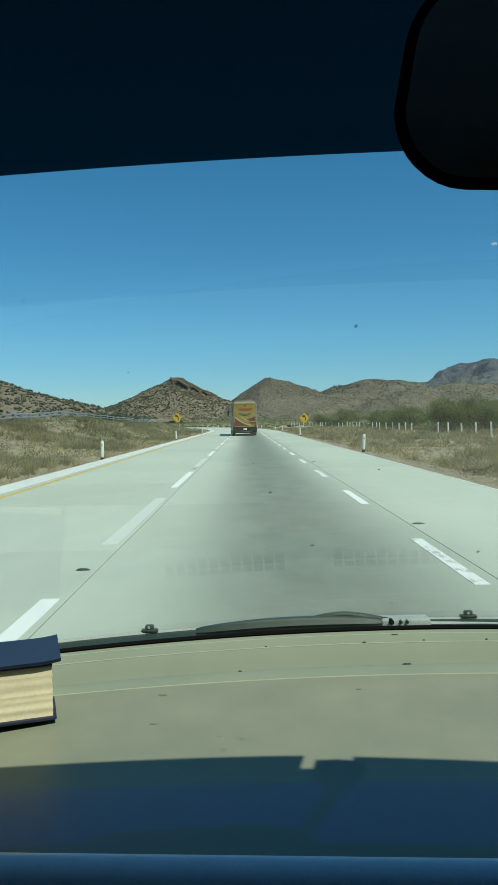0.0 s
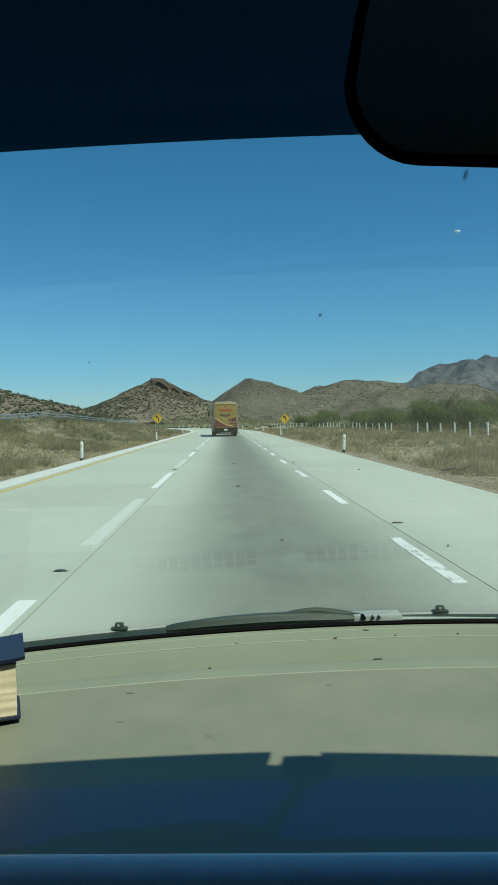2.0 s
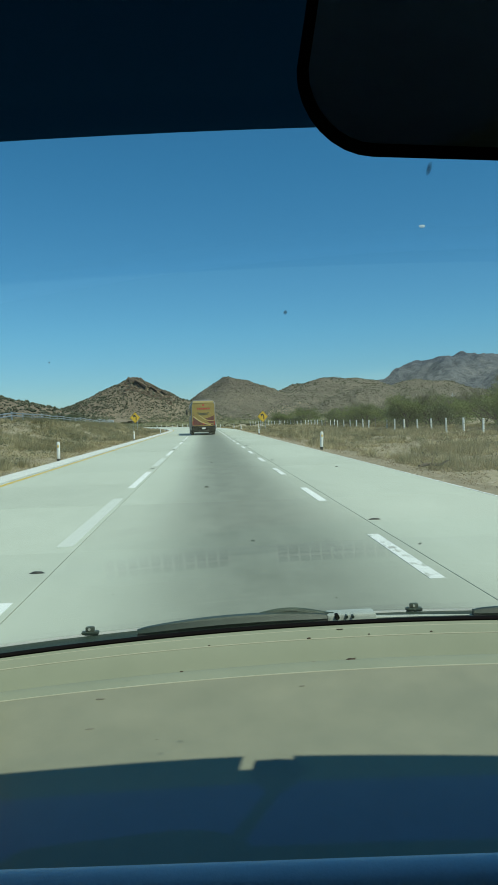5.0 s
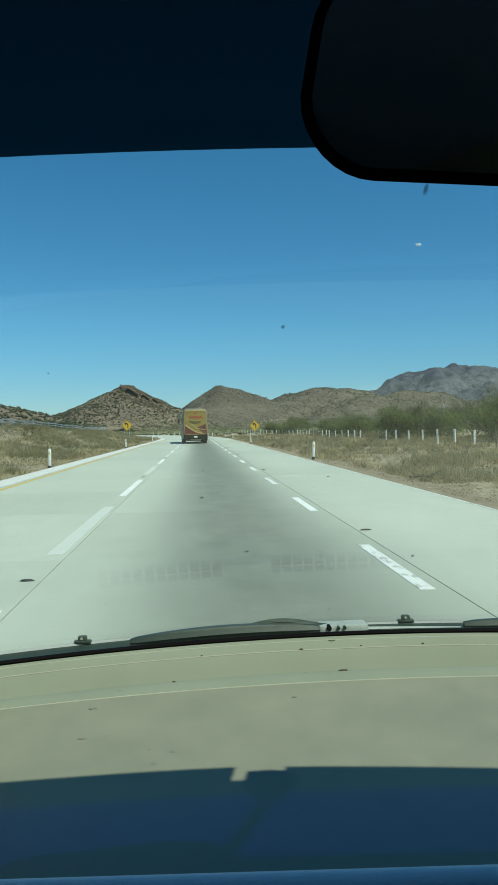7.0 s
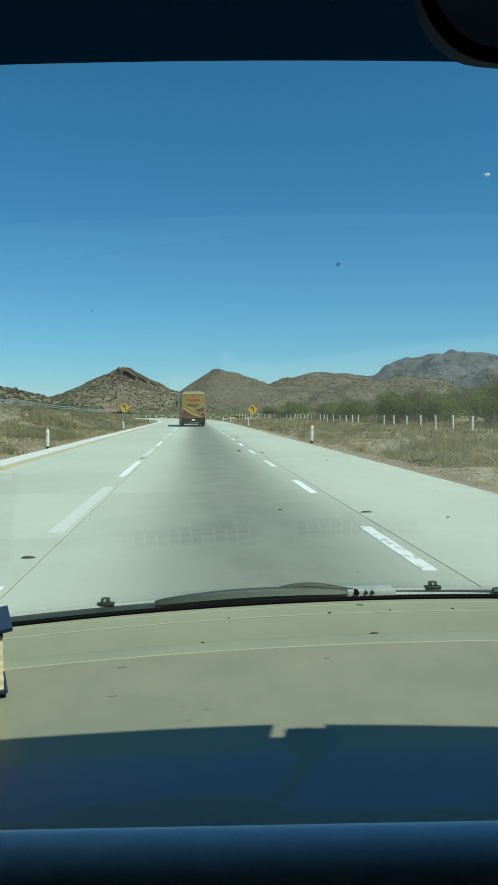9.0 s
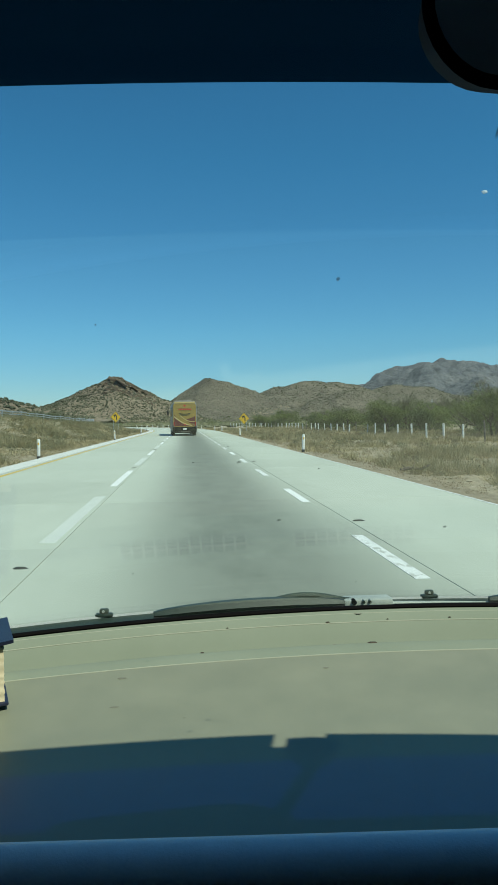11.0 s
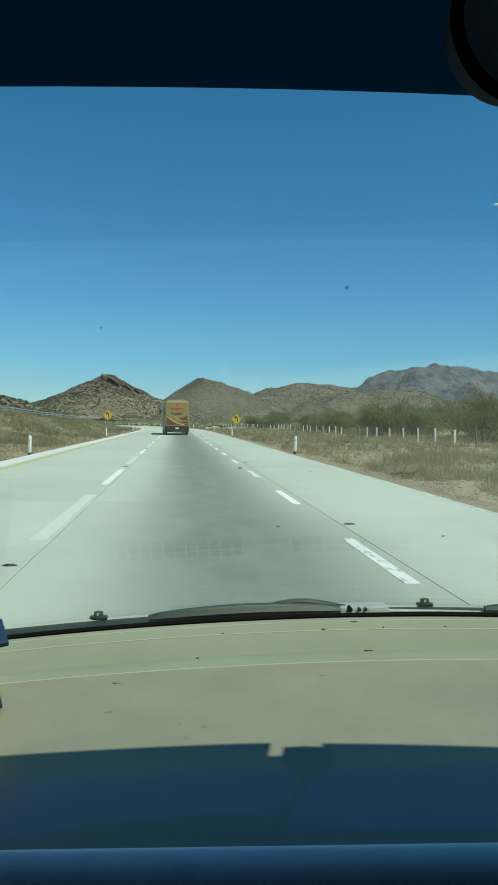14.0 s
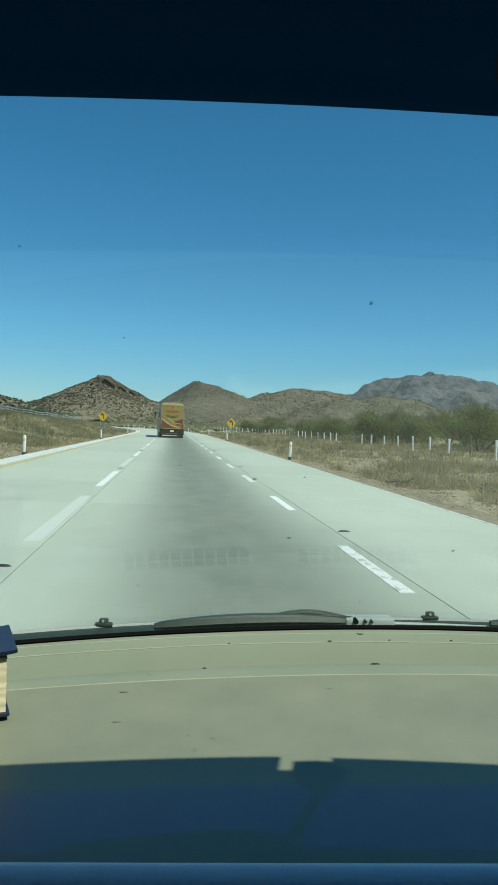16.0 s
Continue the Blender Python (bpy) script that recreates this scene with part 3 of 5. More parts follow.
def make_verge(side, start, wide0, label):
    """Uneven gravel that follows the ground, with a ragged far edge."""
    cols, ys = 7, np.arange(-8, 200, 0.7)
    verts = []
    for y in ys:
        wide = wide0 * (1 + 0.45 * noise.fractal(Vector((3.0 * side, y * 0.16, 2.0)), 1.0, 2.0, 4))
        for k in range(cols):
            x = float(bend(y)) + side * (start + wide * k / (cols - 1))
            verts.append((x, y, ground_height(x, y) + (0.022 if k < cols - 1 else -0.03)))
    faces = [(r * cols + k, r * cols + k + 1, (r + 1) * cols + k + 1, (r + 1) * cols + k) for r in range(len(ys) - 1) for k in range(cols - 1)]
    tagged(new("gravel_verge", arrays("gravel_verge", verts, faces, GRAVEL, True)), label, "verge", kind="structure")


make_verge(1, RIGHT_EDGE + 0.004, 1.25, "stony reddish gravel strip beside the pavement")
make_verge(-1, 5.806, 1.1, "pale stony earth strip along the back of the kerb")


def marking(label):
    return tagged(new("lane_marking"), label, "road marking", kind="structure")


def paint(parent, name, x, y0, y1, w, material, z=0.006):
    n = max(1, int((y1 - y0) / 3))
    verts, faces = [], []
    for i in range(n + 1):
        y = y0 + (y1 - y0) * i / n
        c = float(bend(y))
        verts += [(c + x - w / 2, y, z), (c + x + w / 2, y, z), (c + x - w / 2, y, z - 0.005), (c + x + w / 2, y, z - 0.005)]
    for i in range(n):
        a, b = 4 * i, 4 * i + 4
        faces += [(a, a + 1, b + 1, b), (a, b, b + 2, a + 2), (a + 1, a + 3, b + 3, b + 1)]
    faces += [(0, 2, 3, 1), (4 * n, 4 * n + 1, 4 * n + 3, 4 * n + 2)]
    o = new(name, arrays(name, verts, faces, material))
    o.parent = parent


lane = marking("broken white line between the two lanes, partly faded")
for k in range(-1, 26):
    paint(lane, "dash", -1.71, 15.8 + 15 * k, 20.8 + 15 * k, 0.15, WHITE_LINE)
    if k < 9:
        paint(lane, "faded_dash", -1.73, 8.4 + 15 * k, 13.6 + 15 * k, 0.19, FADED_LINE, 0.005)
shoulder = marking("short white dashes along the outer shoulder")
for k in range(-1, 68):
    paint(shoulder, "dash", 1.86, 6.0 + 6 * k, 8.4 + 6 * k, 0.135, WHITE_LINE if k % 3 == 1 or k > 8 else WORN_LINE)
yellow = marking("worn yellow edge line beside the kerb")
white_edge = marking("thin white line along the outer pavement edge")
paint(white_edge, "edge_line", RIGHT_EDGE - 0.05, -30, 420, 0.05, WORN_LINE)
paint(yellow, "edge_line", -4.98, -30, 420, 0.13, YELLOW_LINE)


def stud_pad(x, y, r):
    """The tarry patch where a road stud was fixed."""
    bm = bmesh.new()
    n = 12
    rim = [(0.085 * r.uniform(0.6, 1.2) * math.cos(a), 0.035 * r.uniform(0.6, 1.2) * math.sin(a)) for a in (2 * math.pi * k / n for k in range(n))]
    lo = [bm.verts.new((a, b, 0.002)) for a, b in rim]
    hi = [bm.verts.new((a * 0.55, b * 0.7, 0.018)) for a, b in rim]
    bm.faces.new(hi)
    for k in range(n):
        bm.faces.new((lo[k], lo[(k + 1) % n], hi[(k + 1) % n], hi[k]))
    o = part("stud_patch", bm, RUBBER)
    o.matrix_basis = pose(x, y, 0)
    return tagged(o, "black tar patch of a lost road stud on the joint", "road stud", "stud patches on the joints")


r2 = random.Random(3)
for k in range(8):
    stud_pad(-1.71, 6.9 + 15 * k + 0.2 * r2.random(), r2)
    stud_pad(2.17, 9.6 + 15 * k + 0.2 * r2.random(), r2)
for x, y in ((0.1, 24.5), (3.6, 20.2)):
    stud_pad(x, y, r2).scale = (0.5, 0.4, 1)


# ---- plants ----
def grass(name, label, spots, rng, height, material):
    verts, faces = [], []
    for x, y, s in spots:
        z = ground_height(x, y) - 0.02
        for _ in range(7):
            a = rng.uniform(0, 6.28)
            lean, h, w = rng.uniform(0.05, 0.30) * s, height * s * rng.uniform(0.4, 1.1), 0.006 * s + 0.00035 * y
            bx, by = x + rng.gauss(0, 0.10 * s), y + rng.gauss(0, 0.10 * s)
            k = len(verts)
            verts += [(bx - w * math.sin(a), by + w * math.cos(a), z), (bx + w * math.sin(a), by - w * math.cos(a), z),
                      (bx + lean * math.cos(a), by + lean * math.sin(a), z + h)]
            faces.append((k, k + 1, k + 2))
    return tagged(new(name, arrays(name, verts, faces, material)), label, "grass", kind="stuff")


def verge_spots(rng, count, side, y1):
    out = []
    while len(out) < count:
        y = 7 + (y1 - 7) * rng.random() ** 1.6
        d = rng.uniform(5.4, 27) if side > 0 else rng.uniform(6.5, 20)
        x = float(bend(y)) + side * d
        thick = 1.3 * noise.fractal(Vector((x * 0.30, y * 0.13, 9)), 1.0, 2.0, 3)
        if thick > -0.12 + 0.5 * (1 - float(smooth(5.1, 7.0, d))) + 0.25 * (rng.random() - 0.5):
            out.append((x, y, rng.uniform(0.55, 1.2) * (1 + y / 160) * (0.75 + 0.9 * max(0, thick))))
    return out


g = random.Random(21)
grass("dry_grass", "tufts of dry straw grass on the verge", verge_spots(g, 14000, 1, 150), g, 0.20, STRAW)
grass("dry_grass", "tufts of dry straw grass on the bank", verge_spots(g, 9000, -1, 150), g, 0.17, STRAW)


def low_scrub(name, label, count, side, d0, d1, y0, y1, s0, s1, material, rng):
    out = []
    for _ in range(count):
        y = y0 + (y1 - y0) * rng.random() ** 1.3
        x = float(bend(y)) + side * rng.uniform(d0, d1)
        out.append((x, y, ground_height(x, y) - 0.05, rng.uniform(s0, s1)))
    verts, faces = [], []
    for x, y, z, s in out:
        for _ in range(64):
            a, b = rng.uniform(0, 6.28), rng.random()
            rr = s * math.sqrt(rng.random()) * (1 - 0.5 * b)
            px, py, pz = x + rr * math.cos(a), y + rr * math.sin(a), z + 0.9 * s * b
            u = Vector((rng.gauss(0, 1), rng.gauss(0, 1), rng.gauss(0, 1))).normalized() * s * 0.125
            v = Vector((rng.gauss(0, 1), rng.gauss(0, 1), rng.gauss(0, 1))).normalized() * s * 0.125
            k = len(verts)
            verts += [(px, py, pz), (px + u.x, py + u.y, pz + u.z), (px + v.x, py + v.y, pz + v.z)]
            faces.append((k, k + 1, k + 2))
    return tagged(new(name, arrays(name, verts, faces, material)), label, "scrub", kind="stuff")


low_scrub("low_scrub", "low grey-green weeds among the verge grass", 420, 1, 7.5, 26, 9, 150, 0.2, 0.5, SAGE, g)
low_scrub("low_scrub", "low grey-green weeds on the bank", 800, -1, 7.5, 19, 12, 150, 0.22, 0.75, SAGE, g)
low_scrub("low_scrub", "brownish dead weeds on the verge", 1300, 1, 6.0, 24, 9, 130, 0.12, 0.38, STRAW, g)
low_scrub("low_scrub", "brownish dead weeds on the bank", 800, -1, 6.8, 19, 12, 130, 0.12, 0.4, STRAW, g)
low_scrub("low_scrub", "rust-brown dry weeds in patches on the verge", 1300, 1, 6.2, 22, 8, 120, 0.10, 0.34, RUST, g)
low_scrub("low_scrub", "dark brown dead weeds close to the pavement", 420, 1, 5.2, 6.8, 8, 110, 0.12, 0.30, RUST, g)
low_scrub("low_scrub", "grey-green weeds in patches on the verge", 700, 1, 6.0, 16, 10, 120, 0.12, 0.36, SAGE, g)
low_scrub("low_scrub", "rust-brown dry weeds on the bank", 900, -1, 6.6, 18, 10, 120, 0.10, 0.36, RUST, g)
low_scrub("low_scrub", "dark olive weeds scattered over the verge", 300, 1, 6.4, 22, 10, 110, 0.22, 0.5, HILLSCRUB, g)
low_scrub("low_scrub", "dark olive weeds scattered over the bank", 260, -1, 7.5, 18, 12, 110, 0.22, 0.5, HILLSCRUB, g)
low_scrub("low_scrub", "rust-brown weeds scattered over the verge", 500, 1, 6.0, 20, 9, 100, 0.2, 0.45, RUST, g)
low_scrub("scrub_belt", "belt of green desert scrub behind the fence", 520, 1, 19, 95, 70, 420, 0.6, 1.7, LEAF, g)
low_scrub("scrub_belt", "distant grey-green thicket at the foot of the hills", 700, 1, 14, 260, 230, 560, 1.2, 2.6, SAGE, g)
low_scrub("scrub_belt", "distant grey-green thicket below the conical hill", 420, -1, 20, 170, 240, 540, 0.8, 2.0, SAGE, g)


def thicket(rng):
    """Low bushes that fill the flat between the road and the hills."""
    for side, count in ((1, 2600), (-1, 1500)):
        out = []
        for _ in range(count):
            y = 170 + 400 * rng.random()
            x = float(bend(min(y, 430))) + side * (11 + 230 * rng.random() ** 1.3)
            if side < 0 and x > -22 - 0.05 * y:
                continue
            out.append((x, y, ground_height(x, y) - 0.1, rng.uniform(0.5, 1.5)))
        lumps("thicket", out, SAGE, rng, "low grey-green bushes on the flat below the hills", "scrub", 1.0, 0.9)


thicket(g)


def clumps(name, label, count, side, d0, d1, y1, h0, h1, material, rng):
    """Knee-high tussocks of many fine blades that lean outwards."""
    verts, faces = [], []
    made = 0
    while made < count:
        y = 8 + (y1 - 8) * rng.random() ** 1.5
        d = rng.uniform(d0, d1)
        x = float(bend(y)) + side * d
        if noise.fractal(Vector((x * 0.22, y * 0.10, 4)), 1.0, 2.0, 3) < rng.uniform(0.0, 0.3):
            continue
        made += 1
        z, h, r = ground_height(x, y) - 0.03, rng.uniform(h0, h1), rng.uniform(0.12, 0.34)
        for _ in range(34):
            a, f = rng.uniform(0, 6.28), math.sqrt(rng.random())
            bx, by = x + 0.45 * r * f * math.cos(a), y + 0.45 * r * f * math.sin(a)
            w, t = 0.004 + 0.00030 * y, h * rng.uniform(0.5, 1.1) * (1.1 - 0.4 * f)
            tx, ty = bx + r * f * math.cos(a) * rng.uniform(0.6, 1.4), by + r * f * math.sin(a)
            q = rng.uniform(0, 3.14)
            k = len(verts)
            verts += [(bx - w * math.cos(q), by - w * math.sin(q), z), (bx + w * math.cos(q), by + w * math.sin(q), z), (tx, ty, z + t)]
            faces.append((k, k + 1, k + 2))
    return tagged(new(name, arrays(name, verts, faces, material)), label, "grass", kind="stuff")


clumps("grass_tussocks", "knee-high straw tussocks on the verge", 3200, 1, 6.2, 24, 130, 0.25, 0.6, STRAW, g)
clumps("grass_tussocks", "olive half-dry tussocks on the verge", 3600, 1, 6.0, 26, 140, 0.2, 0.55, OLIVEGRASS, g)
clumps("grass_tussocks", "knee-high straw tussocks on the bank", 2000, -1, 7.6, 19, 130, 0.25, 0.6, STRAW, g)
clumps("grass_tussocks", "olive half-dry tussocks on the bank", 2300, -1, 7.2, 20, 140, 0.2, 0.6, OLIVEGRASS, g)


def stones(rng):
    out = []
    for _ in range(4200):
        y = 7 + 80 * rng.random() ** 1.5
        side = 1 if rng.random() < 0.62 else -1
        x = side * (4.9 + 2.6 * rng.random() ** 1.6 if side > 0 else rng.uniform(5.95, 8.4))
        z = ground_height(x, y)
        if 4.8 < x < 6.0:
            z += 0.02
        out.append((x, y, z - 0.01, rng.uniform(0.018, 0.06) * (1.7 if rng.random() < 0.06 else 0.8)))
    lumps("verge_stones", out, PALESTONE, rng, "loose pale stones along the road edge", "stones", 1.0, 0.45)


stones(g)


def tree(name, seed, h, spread, leaves, material, label, bare=0.15, leaf=0.13, low=0.12, twiggy=0):
    r = random.Random(seed)
    root = tagged(new(name), label, "tree", "desert trees by the road")
    wood, tips = bmesh.new(), []

    def limb(p, d, length, rad, depth):
        pts, radii = [p], [rad]
        for i in range(3):
            d = (d + Vector((r.gauss(0, 0.22), r.gauss(0, 0.22), r.gauss(0.03, 0.12)))).normalized()
            pts.append(pts[-1] + d * length / 3)
            radii.append(rad * (1 - 0.2 * (i + 1)))
        tube(wood, pts, radii, 6 if depth < 2 else 4)
        if depth >= 3:
            tips.append((pts[-1], d))
            tips.append((pts[2], d))
            return
        for _ in range(3 if depth else 5):
            a = r.uniform(0, 6.28)
            side = Vector((math.cos(a), math.sin(a), 0)) * spread
            nd = (d * 0.75 + side * r.uniform(0.45, 0.95) + Vector((0, 0, 0.25))).normalized()
            limb(pts[r.choice((2, 3))], nd, length * r.uniform(0.62, 0.85), rad * 0.52, depth + 1)

    for _ in range(3):
        a = r.uniform(0, 6.28)
        limb(Vector((r.gauss(0, 0.1), r.gauss(0, 0.1), -0.1)), Vector((0.5 * math.cos(a), 0.5 * math.sin(a), 1)).normalized(), h * 0.36, h * 0.022, 0)
    part("trunk", wood, BARK, root)
    if twiggy:
        bare_twigs = bmesh.new()
        for p, d in tips:
            if p.z < 0.55 * h:
                continue
            for _ in range(twiggy):
                e = (d * 0.5 + Vector((r.gauss(0, 0.35), r.gauss(0, 0.35), 0.8))).normalized()
                long = h * r.uniform(0.05, 0.13)
                tube(bare_twigs, [p, p + e * 0.5 * long, p + e * long + Vector((r.gauss(0, 0.06), r.gauss(0, 0.06), 0))], [0.018, 0.013, 0.008], 3, False)
        tagged(part("twigs", bare_twigs, TWIG, root), "bare grey-brown upper twigs", kind="stuff")
    verts, faces = [], []
    for _ in range(leaves):
        p, d = tips[r.randrange(len(tips))]
        if r.random() < bare:
            continue
        c = p + Vector((r.gauss(0, 0.07), r.gauss(0, 0.07), r.gauss(-0.03, 0.05))) * h
        c.z = max(c.z, 0.22 * h * r.random() + 0.1)
        if r.random() < low:
            c.z *= r.uniform(0.1, 0.8)
        u = Vector((r.gauss(0, 1), r.gauss(0, 1), r.gauss(0, 0.7))).normalized() * leaf * r.uniform(0.6, 1.5)
        v = Vector((r.gauss(0, 1), r.gauss(0, 1), r.gauss(0, 0.7))).normalized() * leaf * 0.55
        k = len(verts)
        verts += [tuple(c - u), tuple(c + v), tuple(c + u), tuple(c - v)]
        faces.append((k, k + 1, k + 2, k + 3))
    crown = new("crown", arrays("crown", verts, faces, material))
    crown.parent = root
    return root


kinds = [tree("mesquite_tree", 1, 4.6, 0.9, 17000, LEAF, "green mesquite tree with several thin trunks", leaf=0.06, twiggy=2),
         tree("mesquite_tree", 2, 3.8, 1.1, 17000, LEAF, "spreading yellow-green mesquite behind the fence", leaf=0.06),
         tree("mesquite_tree", 4, 3.2, 1.0, 12000, DARKLEAF, "dark green desert shrub tree", 0.3, leaf=0.058, low=0.3),
         tree("palo_verde_tree", 6, 5.2, 0.8, 9000, LEAF, "thinly leaved tree with bare upper twigs", 0.35, leaf=0.058, twiggy=5)]
spots = [(0, 20.5, 47, 0.82), (1, 23, 55, 0.9), (3, 22, 52, 0.75), (1, 27, 62, 1.0), (2, 21, 72, 0.9), (1, 26.5, 88, 1.2),
         (2, 21.5, 108, 0.8), (1, 24, 104, 0.9), (3, 33, 84, 0.95), (0, 22, 120, 0.9), (1, 29, 130, 1.25), (2, 17.5, 132, 0.8), (0, 37, 110, 1.3), (1, 42, 96, 1.3),
         (1, 36, 78, 1.0), (2, 27, 44, 0.9), (0, 40, 128, 1.3), (1, 18, 150, 1.0), (0, 25, 160, 1.2), (1, 34, 158, 1.3), (0, 48, 140, 1.3), (3, 44, 118, 1.2),
         (1, 18.0, 64, 0.95), (2, 19.4, 58, 0.7), (3, 21, 79, 0.85), (3, 19, 92, 0.8), (1, 23.5, 70, 1.0), (2, 18.6, 101, 0.9), (3, 20.5, 66, 0.75), (0, 18.5, 82, 0.9), (2, -22, 118, 0.8), (2, -27, 142, 0.9), (1, -30, 170, 0.9), (2, -24, 165, 0.8)]
first = set()
for i, (kind, x, y, s) in enumerate(spots):
    x += float(bend(y))
    m = pose(x, y, ground_height(x, y) - 0.05, 0, 0, (i * 77) % 360)
    if kind not in first:
        first.add(kind)
        t0 = kinds[kind]
        t0.matrix_basis = m
    else:
        t0 = copy_thing(kinds[kind], m)
    tall = 1.1 - 0.27 * float(smooth(56, 76, y))
    t0.scale = (s * 1.22, s * 1.22, s * tall)


# ---- roadside furniture ----
def delineator():
    root = tagged(new("marker_post"), "white roadside marker post with a black foot", "marker post", "marker posts along the road")
    bm = tube(bmesh.new(), [(0, 0, 0.16), (0, 0, 0.80), (0, 0, 0.845), (0, 0, 0.865)], [0.07, 0.07, 0.055, 0.02], 12)
    part("post", bm, PALEPOST, root)
    part("foot", tube(bmesh.new(), [(0, 0, -0.25), (0, 0, 0.16)], [0.071, 0.071], 12), RUBBER, root, "black painted foot")
    part("reflector", box(bmesh.new(), -0.03, 0.03, -0.076, -0.066, 0.62, 0.72, 0.004), SIGNYELLOW, root, "small amber reflector")
    return root


first_post = delineator()
first_post.matrix_basis = pose(5.25, 33, -0.1, 0, 2)
for x, y, lean in ((5.3, 72, -3), (5.3, 108, 0), (-6.2, 30.5, 1), (-6.2, 63, -2), (-6.2, 100, 0), (-6.2, 136, 0), (-6.2, 170, 2), (5.3, 124, 1), *((5.3, 148 + 7 * k, (k * 5) % 4 - 2) for k in range(14))):
    copy_thing(first_post, pose(x + float(bend(y)), y, -0.12, 0, lean))


def make_fence():
    fence = tagged(new("wire_fence"), "ranch fence of white-topped posts and slack wire", "fence")
    r = random.Random(8)
    white = finish(box(bmesh.new(), -0.055, 0.055, -0.055, 0.055, -0.2, 1.02, 0.015, 1), "post", PALEPOST, False)
    grey = finish(tube(bmesh.new(), [(0, 0, -0.2), (0.02, 0, 0.6), (0.0, 0, 1.25)], [0.06, 0.055, 0.045], 7), "post", OLDWOOD)
    tops = []
    for k in range(46):
        y = 26 + 3.3 * k
        x = 16.5 + float(bend(y)) + r.gauss(0, 0.08)
        z = ground_height(x, y)
        o = new("post", grey if k % 9 == 4 else white)
        o.matrix_basis = pose(x, y, z, r.gauss(0, 2), r.gauss(0, 2.5), r.uniform(0, 90))
        o.parent = fence
        tops.append((x, y, z))
    for h in (0.35, 0.65, 0.95):
        part("wire", tube(bmesh.new(), [(x - 0.07, y, z + h) for x, y, z in tops], [0.006] * len(tops), 4), WIRE, fence)


make_fence()


def make_guardrail():
    rail = tagged(new("guardrail"), "galvanised guardrail of the other carriageway on the bank", "guardrail")
    path = []
    for k in range(44):
        y = 30 + 4 * k
        x = -17.2 + float(bend(y)) * 0.8
        path.append((x, y, ground_height(x, y)))
    post = finish(box(bmesh.new(), -0.05, 0.05, -0.08, 0.08, -0.3, 0.86, 0.008, 1), "post", GALV, False)
    for x, y, z in path:
        o = new("post", post)
        o.matrix_basis = pose(x - 0.12, y, z)
        o.parent = rail
    for base in (0.50, 0.74):
        prof = [(0.0, -0.15), (0.05, -0.10), (0.05, -0.05), (0.0, 0.0), (0.05, 0.05), (0.05, 0.10), (0.0, 0.15)]
        verts, faces = [], []
        n = len(prof)
        for x, y, z in path:
            verts += [(x + a, y, z + base + b * 0.36) for a, b in prof] + [(x + a - 0.006, y, z + base + b * 0.36) for a, b in prof]
        for i in range(len(path) - 1):
            for k in range(n - 1):
                a, b = 2 * n * i + k, 2 * n * (i + 1) + k
                faces += [(a, a + 1, b + 1, b), (a + n, b + n, b + n + 1, a + n + 1)]
        o = new("rail", arrays("rail", verts, faces, GALV, True))
        o.parent = rail


make_guardrail()


def utility_pole():
    """Weathered pole with a crossarm and three insulators."""
    root = tagged(new("utility_pole"), "tall thin grey utility pole beyond the thicket", "utility pole", "poles of the power line")
    part("pole", tube(bmesh.new(), [(0, 0, -0.6), (0, 0, 6), (0, 0, 13.0)], [0.20, 0.17, 0.12], 8), OLDWOOD, root)
    part("crossarm", box(bmesh.new(), -1.3, 1.3, -0.07, 0.07, 12.1, 12.3, 0.02, 1), OLDWOOD, root)
    for x in (-1.2, 0.0, 1.2):
        part("insulator", tube(bmesh.new(), [(x, 0, 12.3 if x else 13.0), (x, 0, 12.45 if x else 13.15), (x, 0, 12.65 if x else 13.35)], [0.05, 0.11, 0.05], 8), PALEPOST, root, "pale insulator")
    return root


far_pole = utility_pole()
far_pole.matrix_basis = pose(118, 400, ground_height(118, 400), 0, 0, 25)
copy_thing(far_pole, pose(142, 400, ground_height(142, 400), 0, 0, 25))


